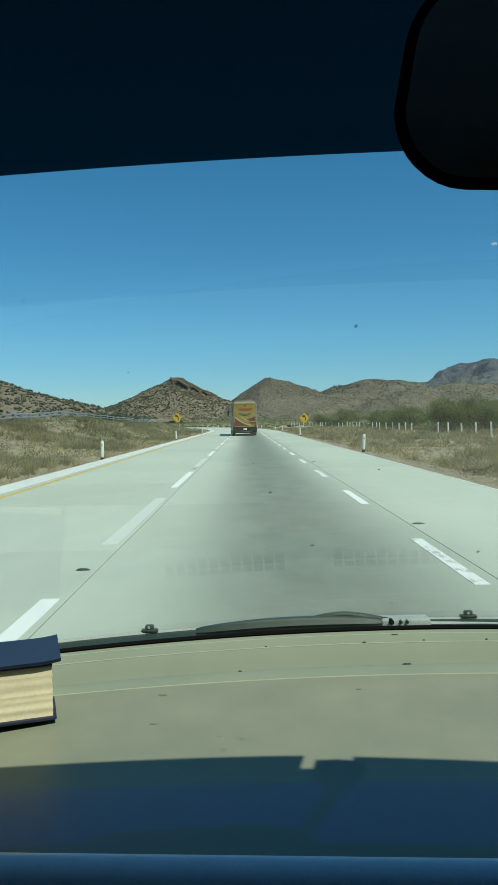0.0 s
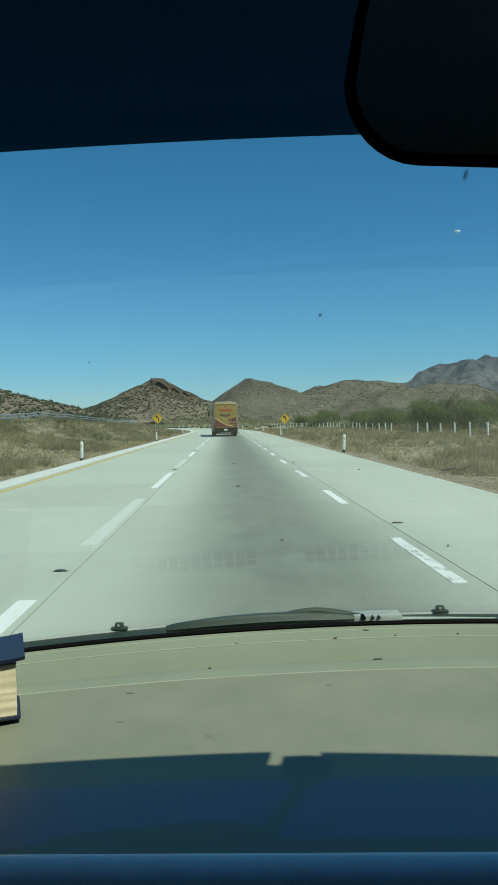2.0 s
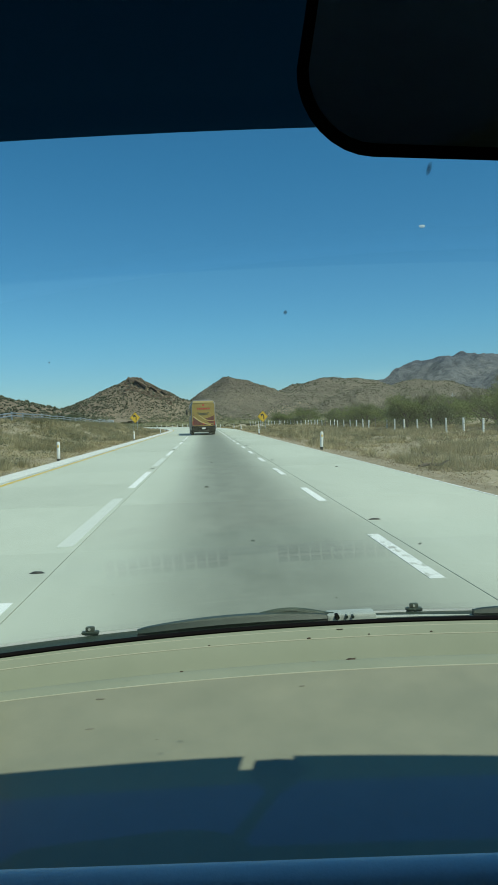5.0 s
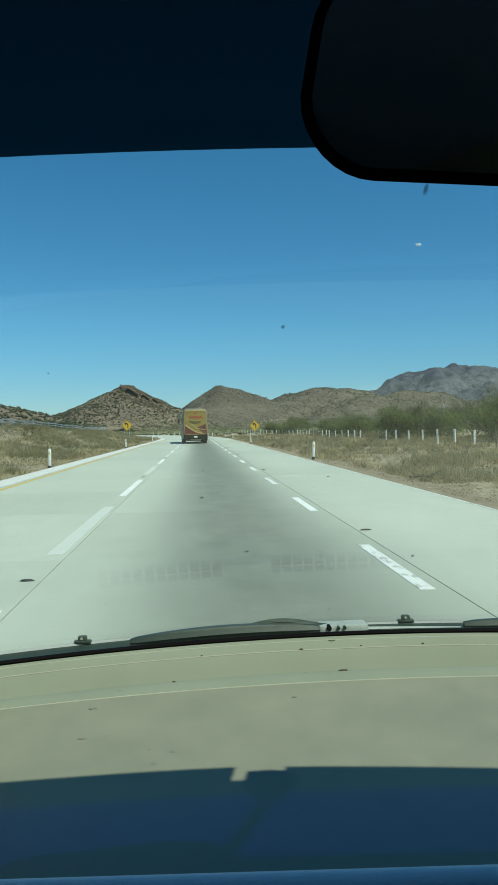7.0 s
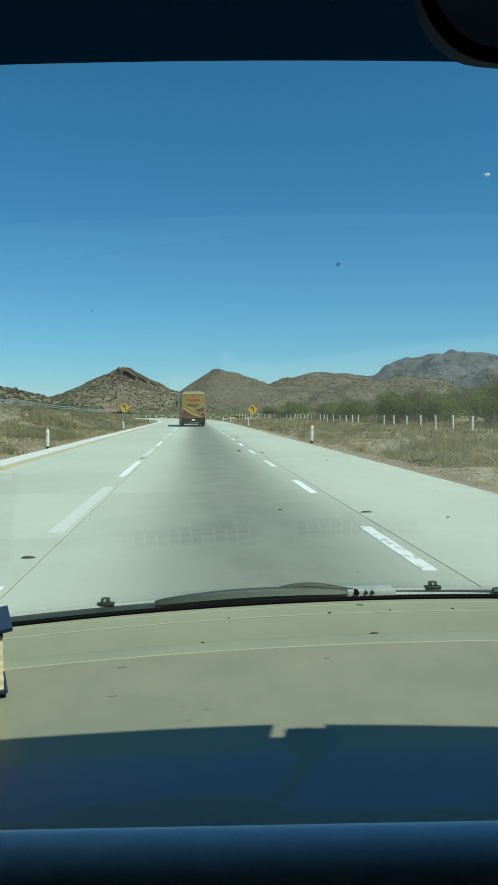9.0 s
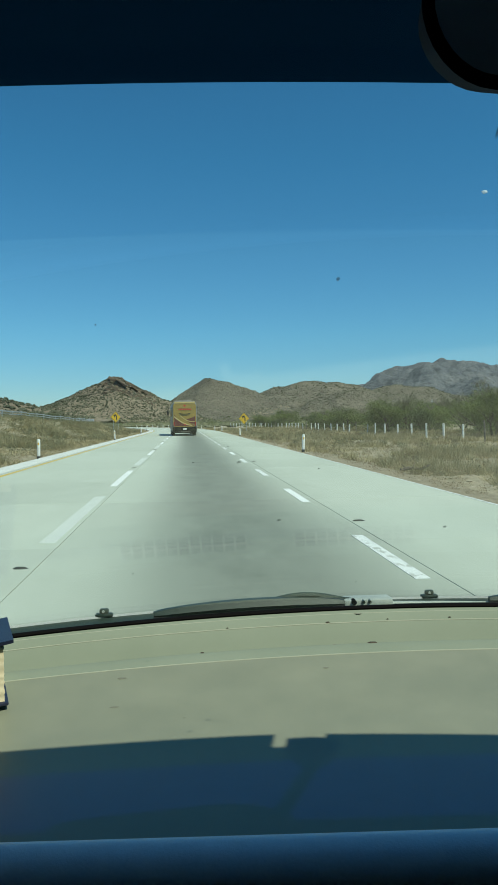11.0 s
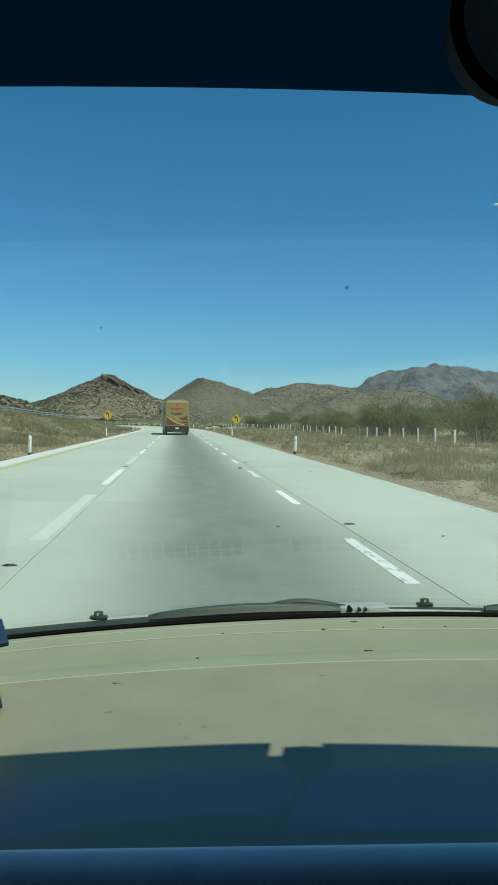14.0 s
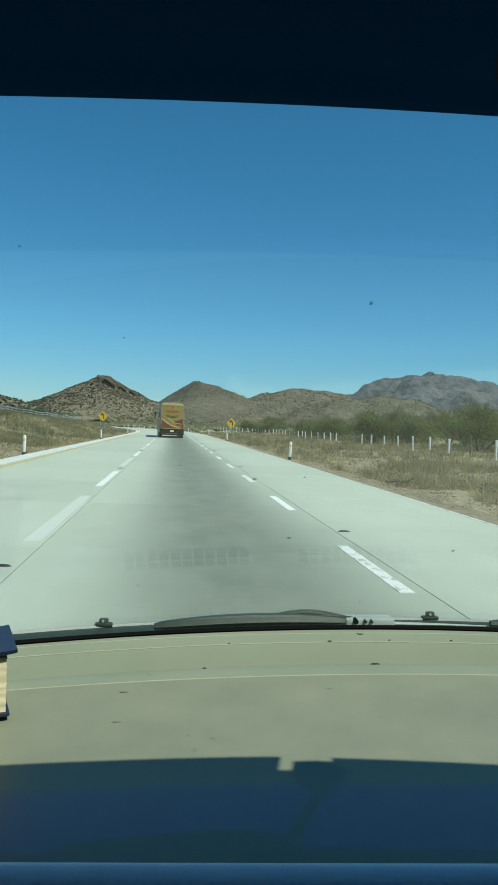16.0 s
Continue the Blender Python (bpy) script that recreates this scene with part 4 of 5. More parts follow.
def curve_sign():
    """Diamond plate with a left-bend arrow on two posts."""
    root = tagged(new("curve_sign"), "yellow diamond curve-ahead sign with a black arrow on two thin posts", "road sign", "curve signs")
    d = 0.92
    plate = slab_outline(bmesh.new(), [(0, -d), (d, 0), (0, d), (-d, 0)], 0.012)
    bmesh.ops.translate(plate, vec=(0, 0, 2.35), verts=plate.verts)
    plate = part("plate", plate, SIGNYELLOW, root, smooth=False)
    for s0, s1 in ((0.86, 0.832),):
        bm = bmesh.new()
        o = [bm.verts.new((a * s0, -0.004, 2.35 + b * s0)) for a, b in ((0, -1), (1, 0), (0, 1), (-1, 0))]
        i = [bm.verts.new((a * s1, -0.004, 2.35 + b * s1)) for a, b in ((0, -1), (1, 0), (0, 1), (-1, 0))]
        for k in range(4):
            bm.faces.new((o[k], o[(k + 1) % 4], i[(k + 1) % 4], i[k]))
        part("border", bm, SIGNBLACK, plate, "thin black border")
    # shaft rising on one side and bending over towards the other
    outer = [(-0.20 + 0.40 * math.cos(radians(a)), 0.02 + 0.40 * math.sin(radians(a))) for a in range(0, 81, 8)]
    inner = [(-0.20 + 0.22 * math.cos(radians(a)), 0.02 + 0.22 * math.sin(radians(a))) for a in range(80, -1, -8)]
    shaft = [(0.20, -0.46)] + outer + inner + [(0.02, -0.46)]
    bm = slab_outline(bmesh.new(), [(x + 0.07, z + 2.35) for x, z in shaft], 0.004)
    bmesh.ops.translate(bm, vec=(0, -0.006, 0), verts=bm.verts)
    part("arrow", bm, SIGNBLACK, plate, "black bent arrow", False)
    head = slab_outline(bmesh.new(), [(x + 0.07, z + 2.35) for x, z in ((0.02, 0.52), (-0.47, 0.36), (-0.27, -0.06), (-0.16, 0.14))], 0.004)
    bmesh.ops.translate(head, vec=(0, -0.0065, 0), verts=head.verts)
    part("arrow_head", head, SIGNBLACK, plate, "black arrow head", False)
    for x in (-0.42, 0.42):
        part("post", tube(bmesh.new(), [(x, 0.03, -0.3), (x, 0.03, 2.3)], [0.03, 0.03], 8), GALV, root, "thin grey steel post")
    return root


sign = curve_sign()
sign.matrix_basis = pose(7.8, 98, -0.15, 0, 0, -2)
far_sign = copy_thing(sign, pose(-9.8, 102, 0.25, 0, 0, 3))
sign.scale = far_sign.scale = (0.76, 0.76, 0.84)


# ---- the coach ahead ----
def make_bus():
    bus = tagged(empty("coach_bus", -0.2, 74, 0, 2.2), "gold and maroon coach driving ahead in the lane", "bus")
    W, H, L = 2.55, 3.55, 12.5
    body = bmesh.new()
    box(body, -W / 2, W / 2, 0, L, 0.36, H, 0.36, 6)
    for v in body.verts:
        if v.co.y < 0.6 and v.co.z > 1.3:
            v.co.y += 0.10 * ((v.co.z - 1.3) / 2.2) ** 2
        v.co.x *= 1 - 0.06 * max(0, (v.co.z - 2.4)) / 1.15
    body = part("body", body, BUSGREY, bus, "dull grey coach sides and roof")

    def rear_panel(name, outline, material, label, out, parent=body):
        bm = slab_outline(bmesh.new(), outline, 0.02)
        for v in bm.verts:
            tilt = 0.10 * (max(0, v.co.z - 1.3) / 2.2) ** 2
            v.co.y += tilt - 0.02 - out
        return part(name, bm, material, parent, label, False)

    def shifted(pts, dz):
        return [(x, z + dz) for x, z in pts]

    rear_panel("rear_panel", shifted(rounded(2.30, 2.42, 0.30), 2.14), GOLD, "gold painted rear", 0.004)
    rear_panel("roof_cap", shifted(rounded(2.14, 0.17, 0.08), 3.40), PALEGOLD, "pale gold rear roof cap", 0.05)
    rear_panel("rear_window", shifted(rounded(1.8, 0.34, 0.12), 2.98), GOLD, "painted-over rear window", 0.012)
    # swooping bands of the livery
    def band(x0, z0, x1, z1, sag, w0, w1, material, out):
        up, dn = [], []
        for k in range(13):
            f = k / 12
            x, z = x0 + (x1 - x0) * f, z0 + (z1 - z0) * f - sag * math.sin(math.pi * f)
            w = w0 + (w1 - w0) * f
            up.append((x, z + w / 2))
            dn.append((x, z - w / 2))
        rear_panel("livery_band", up + dn[::-1], material, "sweeping painted band", out)

    rear_panel("livery_field", [(-1.06, 2.18), (-0.72, 1.70), (-0.15, 1.30), (0.6, 1.02), (-0.95, 1.0), (-1.06, 1.12)], MAROON, "maroon lower corner", 0.008)
    rear_panel("livery_field", [(1.06, 2.0), (0.55, 1.80), (0.1, 1.66), (0.55, 1.25), (0.8, 1.02), (1.06, 1.06)], MAROON, "maroon side field", 0.008)
    band(-1.05, 1.95, 0.75, 1.05, 0.18, 0.16, 0.10, PALEGOLD, 0.012)
    band(-0.75, 2.02, 1.0, 1.18, 0.26, 0.13, 0.07, GOLD, 0.013)
    band(-0.45, 2.05, 1.03, 1.45, 0.20, 0.10, 0.05, PALEGOLD, 0.013)
    band(-0.6, 2.30, 0.6, 2.30, 0.08, 0.05, 0.05, SIGNBLACK, 0.014)
    band(-0.5, 2.16, 0.5, 2.16, 0.07, 0.04, 0.04, SIGNBLACK, 0.014)
    # lettering too small to read: plain red bars
    x = -0.62
    for w in (0.10, 0.20, 0.16, 0.22, 0.18, 0.20):
        rear_panel("lettering_bar", [(x, 2.62), (x + w, 2.62), (x + w, 2.78), (x, 2.78)], REDPAINT, "red lettering bar", 0.018)
        x += w + 0.045
    rear_panel("emblem", [(0.12 * math.cos(a), 3.08 + 0.10 * math.sin(a)) for a in (2 * math.pi * k / 14 for k in range(14))], REDPAINT, "round red emblem", 0.02)
    rear_panel("emblem", [(0.09 * math.cos(a), 1.15 + 0.07 * math.sin(a)) for a in (2 * math.pi * k / 14 for k in range(14))], REDPAINT, "small red emblem", 0.02)
    bumper = part("rear_bumper", box(bmesh.new(), -1.2, 1.2, -0.06, 0.5, 0.30, 0.96, 0.10, 4), BLACKPL, bus, "dark bumper and engine skirt")
    part("number_plate", box(bmesh.new(), -0.17, 0.17, -0.075, -0.06, 0.62, 0.78, 0.006), PALEPOST, bumper, "blank white plate")
    part("exhaust_grille", box(bmesh.new(), -0.55, 0.55, -0.068, -0.055, 0.40, 0.44, 0.005), BUSGREY, bumper, "dull lower trim strip")
    for s in (-1, 1):
        part("tail_lamp", box(bmesh.new(), s * 1.08 - 0.06, s * 1.08 + 0.06, -0.03, 0.12, 1.0, 1.42, 0.03), LAMPRED, bus, "upright red tail lamp")
        arm = part("mirror_arm", tube(bmesh.new(), [(s * 1.22, L - 0.1, 3.1), (s * 1.45, L + 0.15, 3.05), (s * 1.52, L + 0.12, 2.75)], [0.03, 0.03, 0.03], 6), SIGNBLACK, bus)
        part("mirror", box(bmesh.new(), s * 1.52 - 0.11, s * 1.52 + 0.11, L + 0.02, L + 0.16, 2.25, 2.8, 0.04), SIGNBLACK, arm)
        for y in (2.6, 3.95, 9.6):
            bm = tube(bmesh.new(), [(s * 1.26, y, 0.5), (s * 0.94, y, 0.5)], [0.5, 0.5], 20)
            wheel = part("wheel", bm, RUBBER, bus, "black coach tyre")
            part("rim", tube(bmesh.new(), [(s * 1.275, y, 0.5), (s * 1.20, y, 0.5)], [0.28, 0.28], 16), GALV, wheel, "steel rim")
        for k in range(6):
            part("side_window", box(bmesh.new(), s * 1.255 - 0.03, s * 1.255 + 0.012, 0.9 + 1.8 * k, 2.6 + 1.8 * k, 2.0, 3.0, 0.02), BUSGLASS, bus, "dark tinted side window")
    part("roof_unit", box(bmesh.new(), -0.9, 0.9, 3.0, 6.5, H - 0.05, H + 0.16, 0.08, 3), BUSGREY, bus, "low roof air unit")


make_bus()


# ---- far and small things ----
def pylon():
    """A lattice mast for power lines."""
    root = tagged(new("transmission_tower"), "distant grey lattice power mast on the flat", "power mast", "power masts")
    legs = bmesh.new()
    for sx in (-1, 1):
        for sy in (-1, 1):
            tube(legs, [(sx * 2.4, sy * 2.4, 0), (sx * 0.8, sy * 0.8, 15), (sx * 0.35, sy * 0.35, 27)], [0.14, 0.11, 0.08], 4)
    part("mast", legs, GALV, root)
    brace = bmesh.new()
    for k in range(7):
        z0, z1 = 3.6 * k, 3.6 * (k + 1)
        w0, w1 = 2.4 - 0.085 * z0, 2.4 - 0.085 * z1
        for s in (-1, 1):
            tube(brace, [(-w0, s * w0, z0), (w1, s * w1, z1)], [0.06, 0.06], 3)
            tube(brace, [(w0, s * w0, z0), (-w1, s * w1, z1)], [0.06, 0.06], 3)
    part("bracing", brace, GALV, root)
    for z, w in ((20, 4.2), (23.5, 3.4)):
        part("cross_arm", tube(bmesh.new(), [(-w, 0, z), (0, 0, z + 0.5), (w, 0, z)], [0.07, 0.16, 0.07], 4), GALV, root)
    return root


mast = pylon()
mast.matrix_basis = pose(300, 860, -0.3, 0, 0, 20)
copy_thing(mast, pose(345, 830, -0.3, 0, 0, 20))


CACTUS = plain("grey_green_cactus_skin", (0.10, 0.13, 0.06), (0.17, 0.20, 0.10), 2, 0.7, relief=0.3, grain=20, dist=0.02)


def organ_cactus(seed, x, y, tall):
    """A cluster of upright ribbed columns from one foot."""
    r = random.Random(seed)
    root = tagged(empty("columnar_cactus", x, y, left_height(x, y) - 0.2), "tall grey-green columnar cactus on the scrubby hillside", "cactus", "cacti on the hillside")
    for k in range(9):
        a, h = 6.28 * k / 9, tall * r.uniform(0.55, 1.0)
        c, q = math.cos(a), math.sin(a)
        part("column", tube(bmesh.new(), [(0.3 * c, 0.3 * q, 0), (0.9 * c, 0.9 * q, 0.6), (1.1 * c, 1.1 * q, 0.6 * h), (1.15 * c, 1.15 * q, h), (1.15 * c, 1.15 * q, h + 0.12)],
                            [0.14, 0.19, 0.20, 0.17, 0.05], 8), CACTUS, root)


for k, (x, y, tall) in enumerate(((-128, 372, 6.0), (-142, 382, 5.0), (-112, 366, 4.6), (-158, 378, 5.4))):
    organ_cactus(50 + k, x, y, tall)


def fallen_branch(x, y, rz):
    root = tagged(empty("dead_branch", x, y, -0.06, rz), "dark dead branch lying on the gravel verge", "branch")
    part("limb", tube(bmesh.new(), [(-0.5, 0, 0.05), (-0.2, 0.05, 0.09), (0.15, -0.02, 0.05), (0.48, 0.06, 0.16)], [0.045, 0.05, 0.035, 0.012], 7), BARK, root)
    for p, q in (((-0.1, 0.04, 0.08), (0.1, 0.22, 0.24)), ((0.1, 0, 0.06), (0.3, -0.2, 0.2)), ((-0.3, 0.03, 0.08), (-0.42, 0.12, 0.22))):
        part("twig", tube(bmesh.new(), [p, q], [0.016, 0.006], 5), BARK, root)


fallen_branch(6.2, 19.5, 15)


# ---- the car that carries the camera ----
XC = 0.20  # the car's middle


def base_line(x):
    """Foot of the windscreen: place ahead and height."""
    return 1.335 - 0.12 * (x - XC) ** 2, 1.012 - 0.037 * (x - XC) ** 2


def head_line(x):
    """Front edge of the roof lining."""
    return 0.600 - 0.05 * (x - XC) ** 2, 1.662 - 0.085 * (x - XC) ** 2


def screen(x, v, out=0.0):
    """A point of the windscreen: v from 0 at its foot to 1 at the roof; out: metres outwards."""
    (y0, z0), (y1, z1) = base_line(x), head_line(x)
    bow = 0.012 * math.sin(math.pi * v)
    n = Vector((0, z1 - z0, y0 - y1)).normalized()
    return Vector((x, y0 + (y1 - y0) * v, z0 + (z1 - z0) * v)) + n * (out + bow)


car = tagged(new("car"), "beige-trimmed car cabin seen from the front seats", "car")
X0, X1 = -0.60, 1.00


def sheet(name, func, xs, vs, material, parent, label="", thick=None):
    """A curved sheet over x and v, with thickness when thick is given."""
    verts = [func(x, v) for v in vs for x in xs]
    n, m = len(xs), len(vs)
    faces = [(j * n + i, j * n + i + 1, (j + 1) * n + i + 1, (j + 1) * n + i) for j in range(m - 1) for i in range(n - 1)]
    if thick:
        k = len(verts)
        verts += [thick(x, v) for v in vs for x in xs]
        faces += [tuple(k + a for a in reversed(f)) for f in faces]
        ring = list(range(n)) + [j * n + n - 1 for j in range(1, m)] + [(m - 1) * n + i for i in range(n - 2, -1, -1)] + [j * n for j in range(m - 2, 0, -1)]
        faces += [(ring[i], k + ring[i], k + ring[(i + 1) % len(ring)], ring[(i + 1) % len(ring)]) for i in range(len(ring))]
    me = arrays(name, verts, faces, material, True)
    me.set_sharp_from_angle(angle=radians(35))
    o = new(name, me)
    o.parent = parent
    if label:
        tagged(o, label)
    return o


XS = list(np.linspace(X0, X1, 33))
pane = sheet("windscreen", lambda x, v: screen(x, v), XS, list(np.linspace(-0.02, 1.455, 17)), GLASS, car, "clear raked windscreen with dead insects", lambda x, v: screen(x, v, 0.005))
pane.visible_shadow = False


# dashboard profile from the windscreen foot towards the seats: fraction of depth, height
def dash_point(x, s):
    """s runs from 0 at the windscreen foot to 1 at the rounded rear edge."""
    y0, z0 = base_line(x)
    prof = ((0.00, 1.328, 1.012), (0.08, 1.306, 1.010), (0.14, 1.285, 0.998), (0.17, 1.250, 0.956), (0.225, 1.203, 0.958), (0.25, 1.200, 0.986), (0.27, 1.190, 0.988), (0.30, 1.160, 0.983),
            (0.45, 1.10, 0.971), (0.60, 1.00, 0.957), (0.75, 0.90, 0.950), (0.90, 0.785, 0.949), (1.0, 0.702, 0.947))
    for (s0, a0, b0), (s1, a1, b1) in zip(prof, prof[1:]):
        if s <= s1:
            f = (s - s0) / (s1 - s0)
            break
    y, z = a0 + (a1 - a0) * f, b0 + (b1 - b0) * f
    sag = (x - XC) ** 2
    return Vector((x, y - 0.12 * sag * (1 - s) - 0.045 * (x - XC) * s * s, z - 0.05 * sag * (1 - s) + 0.013 * sag * max(0.0, 1 - 4 * s) - 0.006 * (x - XC) * s))


SS = [0.0, 0.04, 0.08, 0.11, 0.14, 0.155, 0.17, 0.19, 0.21, 0.225, 0.238, 0.25, 0.26, 0.27, 0.285, 0.30, 0.305, 0.32, 0.36, 0.40, 0.45, 0.5, 0.55, 0.6, 0.65, 0.7, 0.75, 0.8, 0.85, 0.9, 0.95, 1.0]
dash = sheet("dashboard", dash_point, XS, [s for s in SS if s > 0.295], DASH, car, "beige sun-faded dashboard top", lambda x, s: dash_point(x, s) - Vector((0, 0, 0.12)))
sheet("dashboard_trim", dash_point, XS, [s for s in SS if s < 0.303], DASHTRIM, car, "pale trim strip below the windscreen",
      lambda x, s: dash_point(x, s) - Vector((0, 0, 0.12)))


def lip_point(x, a):
    """A padded roll along the rear edge; a runs round it."""
    p = dash_point(x, 1.0)
    t = radians(a)
    return p + Vector((0, -0.030 * math.sin(t), -0.0265 + 0.028 * math.cos(t)))


sheet("dashboard_edge", lip_point, XS, list(np.linspace(-25, 200, 22)), LIP, car, "smooth rounded rear edge of the dashboard, sky sheen in its colour",
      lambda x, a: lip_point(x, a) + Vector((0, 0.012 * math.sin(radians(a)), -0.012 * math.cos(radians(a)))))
sheet("fascia", lambda x, v: Vector((x, 0.680 - 0.045 * (x - XC) + 0.03 * v, 0.90 - 0.5 * v)), XS, [0, 0.5, 1.0], BLACKPL, car, "dark fascia below the dashboard edge",
      lambda x, v: Vector((x, 0.688 - 0.045 * (x - XC) + 0.03 * v, 0.90 - 0.5 * v)))

# trim seams that run along the dashboard, paler to carry a painted highlight
for s, lift, thin in ((0.300, -0.0009, 0.0017), (0.086, -0.0005, 0.0008), (0.139, -0.0008, 0.0013)):
    part("trim_seam", tube(bmesh.new(), [dash_point(x, s) + Vector((0, 0, lift)) for x in XS], [thin] * len(XS), 6), SEAM, dash, "thin raised seam along the trim, highlight in its colour")

# demister slots in the trough below the windscreen
for x0, n in ((-0.242, 11), (0.072, 11)):
    bm = bmesh.new()
    xa, xb = x0 - 0.004, x0 + n * 0.0205
    lo = [bm.verts.new(dash_point(x, s) + Vector((0, 0, 0.0002))) for x, s in ((xa, 0.189), (xb, 0.189), (xb, 0.222), (xa, 0.222))]
    hi = [bm.verts.new(v.co + Vector((0, 0, 0.0012))) for v in lo]
    bm.faces.new(hi)
    for i in range(4):
        bm.faces.new((lo[i], lo[(i + 1) % 4], hi[(i + 1) % 4], hi[i]))
    part("demister_grille", bm, GRILLE, dash, "pale grille frame of the demister", False)
    for row in (0.197, 0.214):
        for k in range(n):
            x = x0 + k * 0.0205
            bm = bmesh.new()
            a, b = dash_point(x, row - 0.0055), dash_point(x, row + 0.0055)
            c, d = dash_point(x + 0.0165, row + 0.0055), dash_point(x + 0.0165, row - 0.0055)
            up = Vector((0, 0, 0.0028))
            lo = [bm.verts.new(p + up * 0.3) for p in (a, b, c, d)]
            hi = [bm.verts.new(p + up) for p in (a, b, c, d)]
            bm.faces.new(hi)
            for i in range(4):
                bm.faces.new((lo[i], lo[(i + 1) % 4], hi[(i + 1) % 4], hi[i]))
            part("demister_slot", bm, SEAL, dash, smooth=False)

# black rubber along the foot of the glass
sheet("windscreen_seal", lambda x, a: screen(x, 0.005) + Vector((0, -0.010 + 0.0065 * math.cos(a), -0.0014 + 0.0041 * math.sin(a))), XS, list(np.linspace(0, 2 * math.pi, 9)), SEAL, car, "black rubber seal at the foot of the glass")

# roof lining and header
def lining(x, v):
    _, y1, z1 = screen(x, 1.44)
    if v < 0.3:
        a = v / 0.3 * math.pi * 0.5
        return Vector((x, y1 - 0.03 * math.sin(a) * 2.2, z1 + 0.045 * (1 - math.cos(a))))
    f = (v - 0.3) / 0.7
    return Vector((x, y1 - 0.066 - 2.0 * f, z1 + 0.045 + 0.03 * min(1, f * 3)))


sheet("roof_lining", lining, XS, [0, 0.04, 0.08, 0.12, 0.16, 0.2, 0.25, 0.3, 0.35, 0.4, 0.5, 0.7, 1.0], HEADLINER, car, "roof lining with blue light put into its colour", lambda x, v: lining(x, v) + Vector((0, -0.03 if v < 0.15 else 0, 0.03)))
# added tint sheet: imitates where the dashboard's reflection in the glass ends
sheet("reflection_edge_sheet", lambda x, v: screen(x, v, -0.002), XS, [0.823, 0.86, 0.90, 0.94, 0.975, 1.0], REFLECTIONEDGE, pane, "faint blue sheet added to draw the edge of the dashboard's reflection", lambda x, v: screen(x, v, -0.0035)).visible_shadow = False
# dark film along the top of the glass, cut out round the mirror mount
def film_edge(x, v, out):
    """The film's lower edge, raised out of view towards the passenger side to shape the dashboard's shadow."""
    return screen(x, v + 0.13 * max(0.0, x - 0.25) * (1.11 - v) / 0.143, out)


def film_cut(x, v, out):
    """Strips of film whose cut ends lean along the slope of the glass."""
    return film_edge(x + 0.17 * (v - 0.967), v, out)


for a, b in ((X0, 0.266), (0.334, X1)):
    sheet("sun_film", lambda x, v: film_cut(x, v, 0.0065), list(np.linspace(a, b, 16)), [0.967, 0.985, 1.02, 1.06, 1.11], PRINT, pane, "dark sun film across the top of the glass", lambda x, v: film_cut(x, v, 0.0075))
sheet("sun_film", lambda x, v: screen(x + 0.17 * (v - 0.967), v, 0.0065), [0.266, 0.30, 0.334], [1.037, 1.07, 1.11], PRINT, pane, "dark sun film across the top of the glass", lambda x, v: screen(x + 0.17 * (v - 0.967), v, 0.0075))
# added film above the dark strip, there to turn the dashboard's shade blue
sheet("sun_film", lambda x, v: screen(x, v, 0.0065), XS, [1.11, 1.16, 1.22, 1.28, 1.35, 1.455], DEEPFILM, pane, "blue film added along the roof edge to tint the shaded dashboard", lambda x, v: screen(x, v, 0.0075))
button = bmesh.new()
plate = [screen(x, v, 0.0) for x, v in ((0.281, 0.978), (0.310, 0.976), (0.334, 0.982), (0.349, 1.005), (0.358, 1.05), (0.356, 1.09), (0.343, 1.135), (0.330, 1.13), (0.312, 1.095), (0.292, 1.05))]
lo, hi = [button.verts.new(p) for p in plate], [button.verts.new(p - Vector((0, 0.006, 0.006))) for p in plate]
button.faces.new(lo)
button.faces.new(hi)
for k in range(len(plate)):
    button.faces.new((lo[k], lo[(k + 1) % len(plate)], hi[(k + 1) % len(plate)], hi[k]))
mirror = part("rear_view_mirror", slab_outline(bmesh.new(), rounded(0.262, 0.128, 0.045, 8), 0.034), BLACKPL, car, "black rear-view mirror")
part("mirror_button", button, BLACKPL, car, "flat mirror mount on the glass")
for v in mirror.data.vertices:
    k = v.co.y / 0.034
    v.co.x = v.co.x * (1 - 0.10 * k) + 0.17 * max(0.0, v.co.z + 0.02) * (1 if v.co.x < 0 else -1)
    v.co.z *= 1 - 0.18 * k
mirror.matrix_basis = pose(0.1195, 0.425, 1.608, 4, 0, 6)
face = slab_outline(bmesh.new(), rounded(0.250, 0.115, 0.039, 8), 0.003)
for v in face.verts:
    v.co.x += 0.17 * max(0.0, v.co.z + 0.02) * (1 if v.co.x < 0 else -1)
bmesh.ops.translate(face, vec=(0, -0.0035, 0), verts=face.verts)
part("mirror_glass", face, MIRROR, mirror, "dim mirror glass")
part("mirror_stem", tube(bmesh.new(), [(0.235, 0.455, 1.615), (0.30, 0.54, 1.648), (0.318, 0.592, 1.668)], [0.008, 0.007, 0.012], 10), BLACKPL, car)

# the unseen rest of the shell: doors, back and floor, closed without windows to darken the cabin
def side_panel(name, prof, x, material, label):
    bm = bmesh.new()
    n = len(prof)
    lo, hi = [bm.verts.new((x, y, z)) for y, z in prof], [bm.verts.new((x + 0.05, y, z)) for y, z in prof]
    bm.faces.new(lo)
    bm.faces.new(list(reversed(hi)))
    for k in range(n):
        bm.faces.new((lo[k], hi[k], hi[(k + 1) % n], lo[(k + 1) % n]))
    return part(name, bm, material, car, label, False)


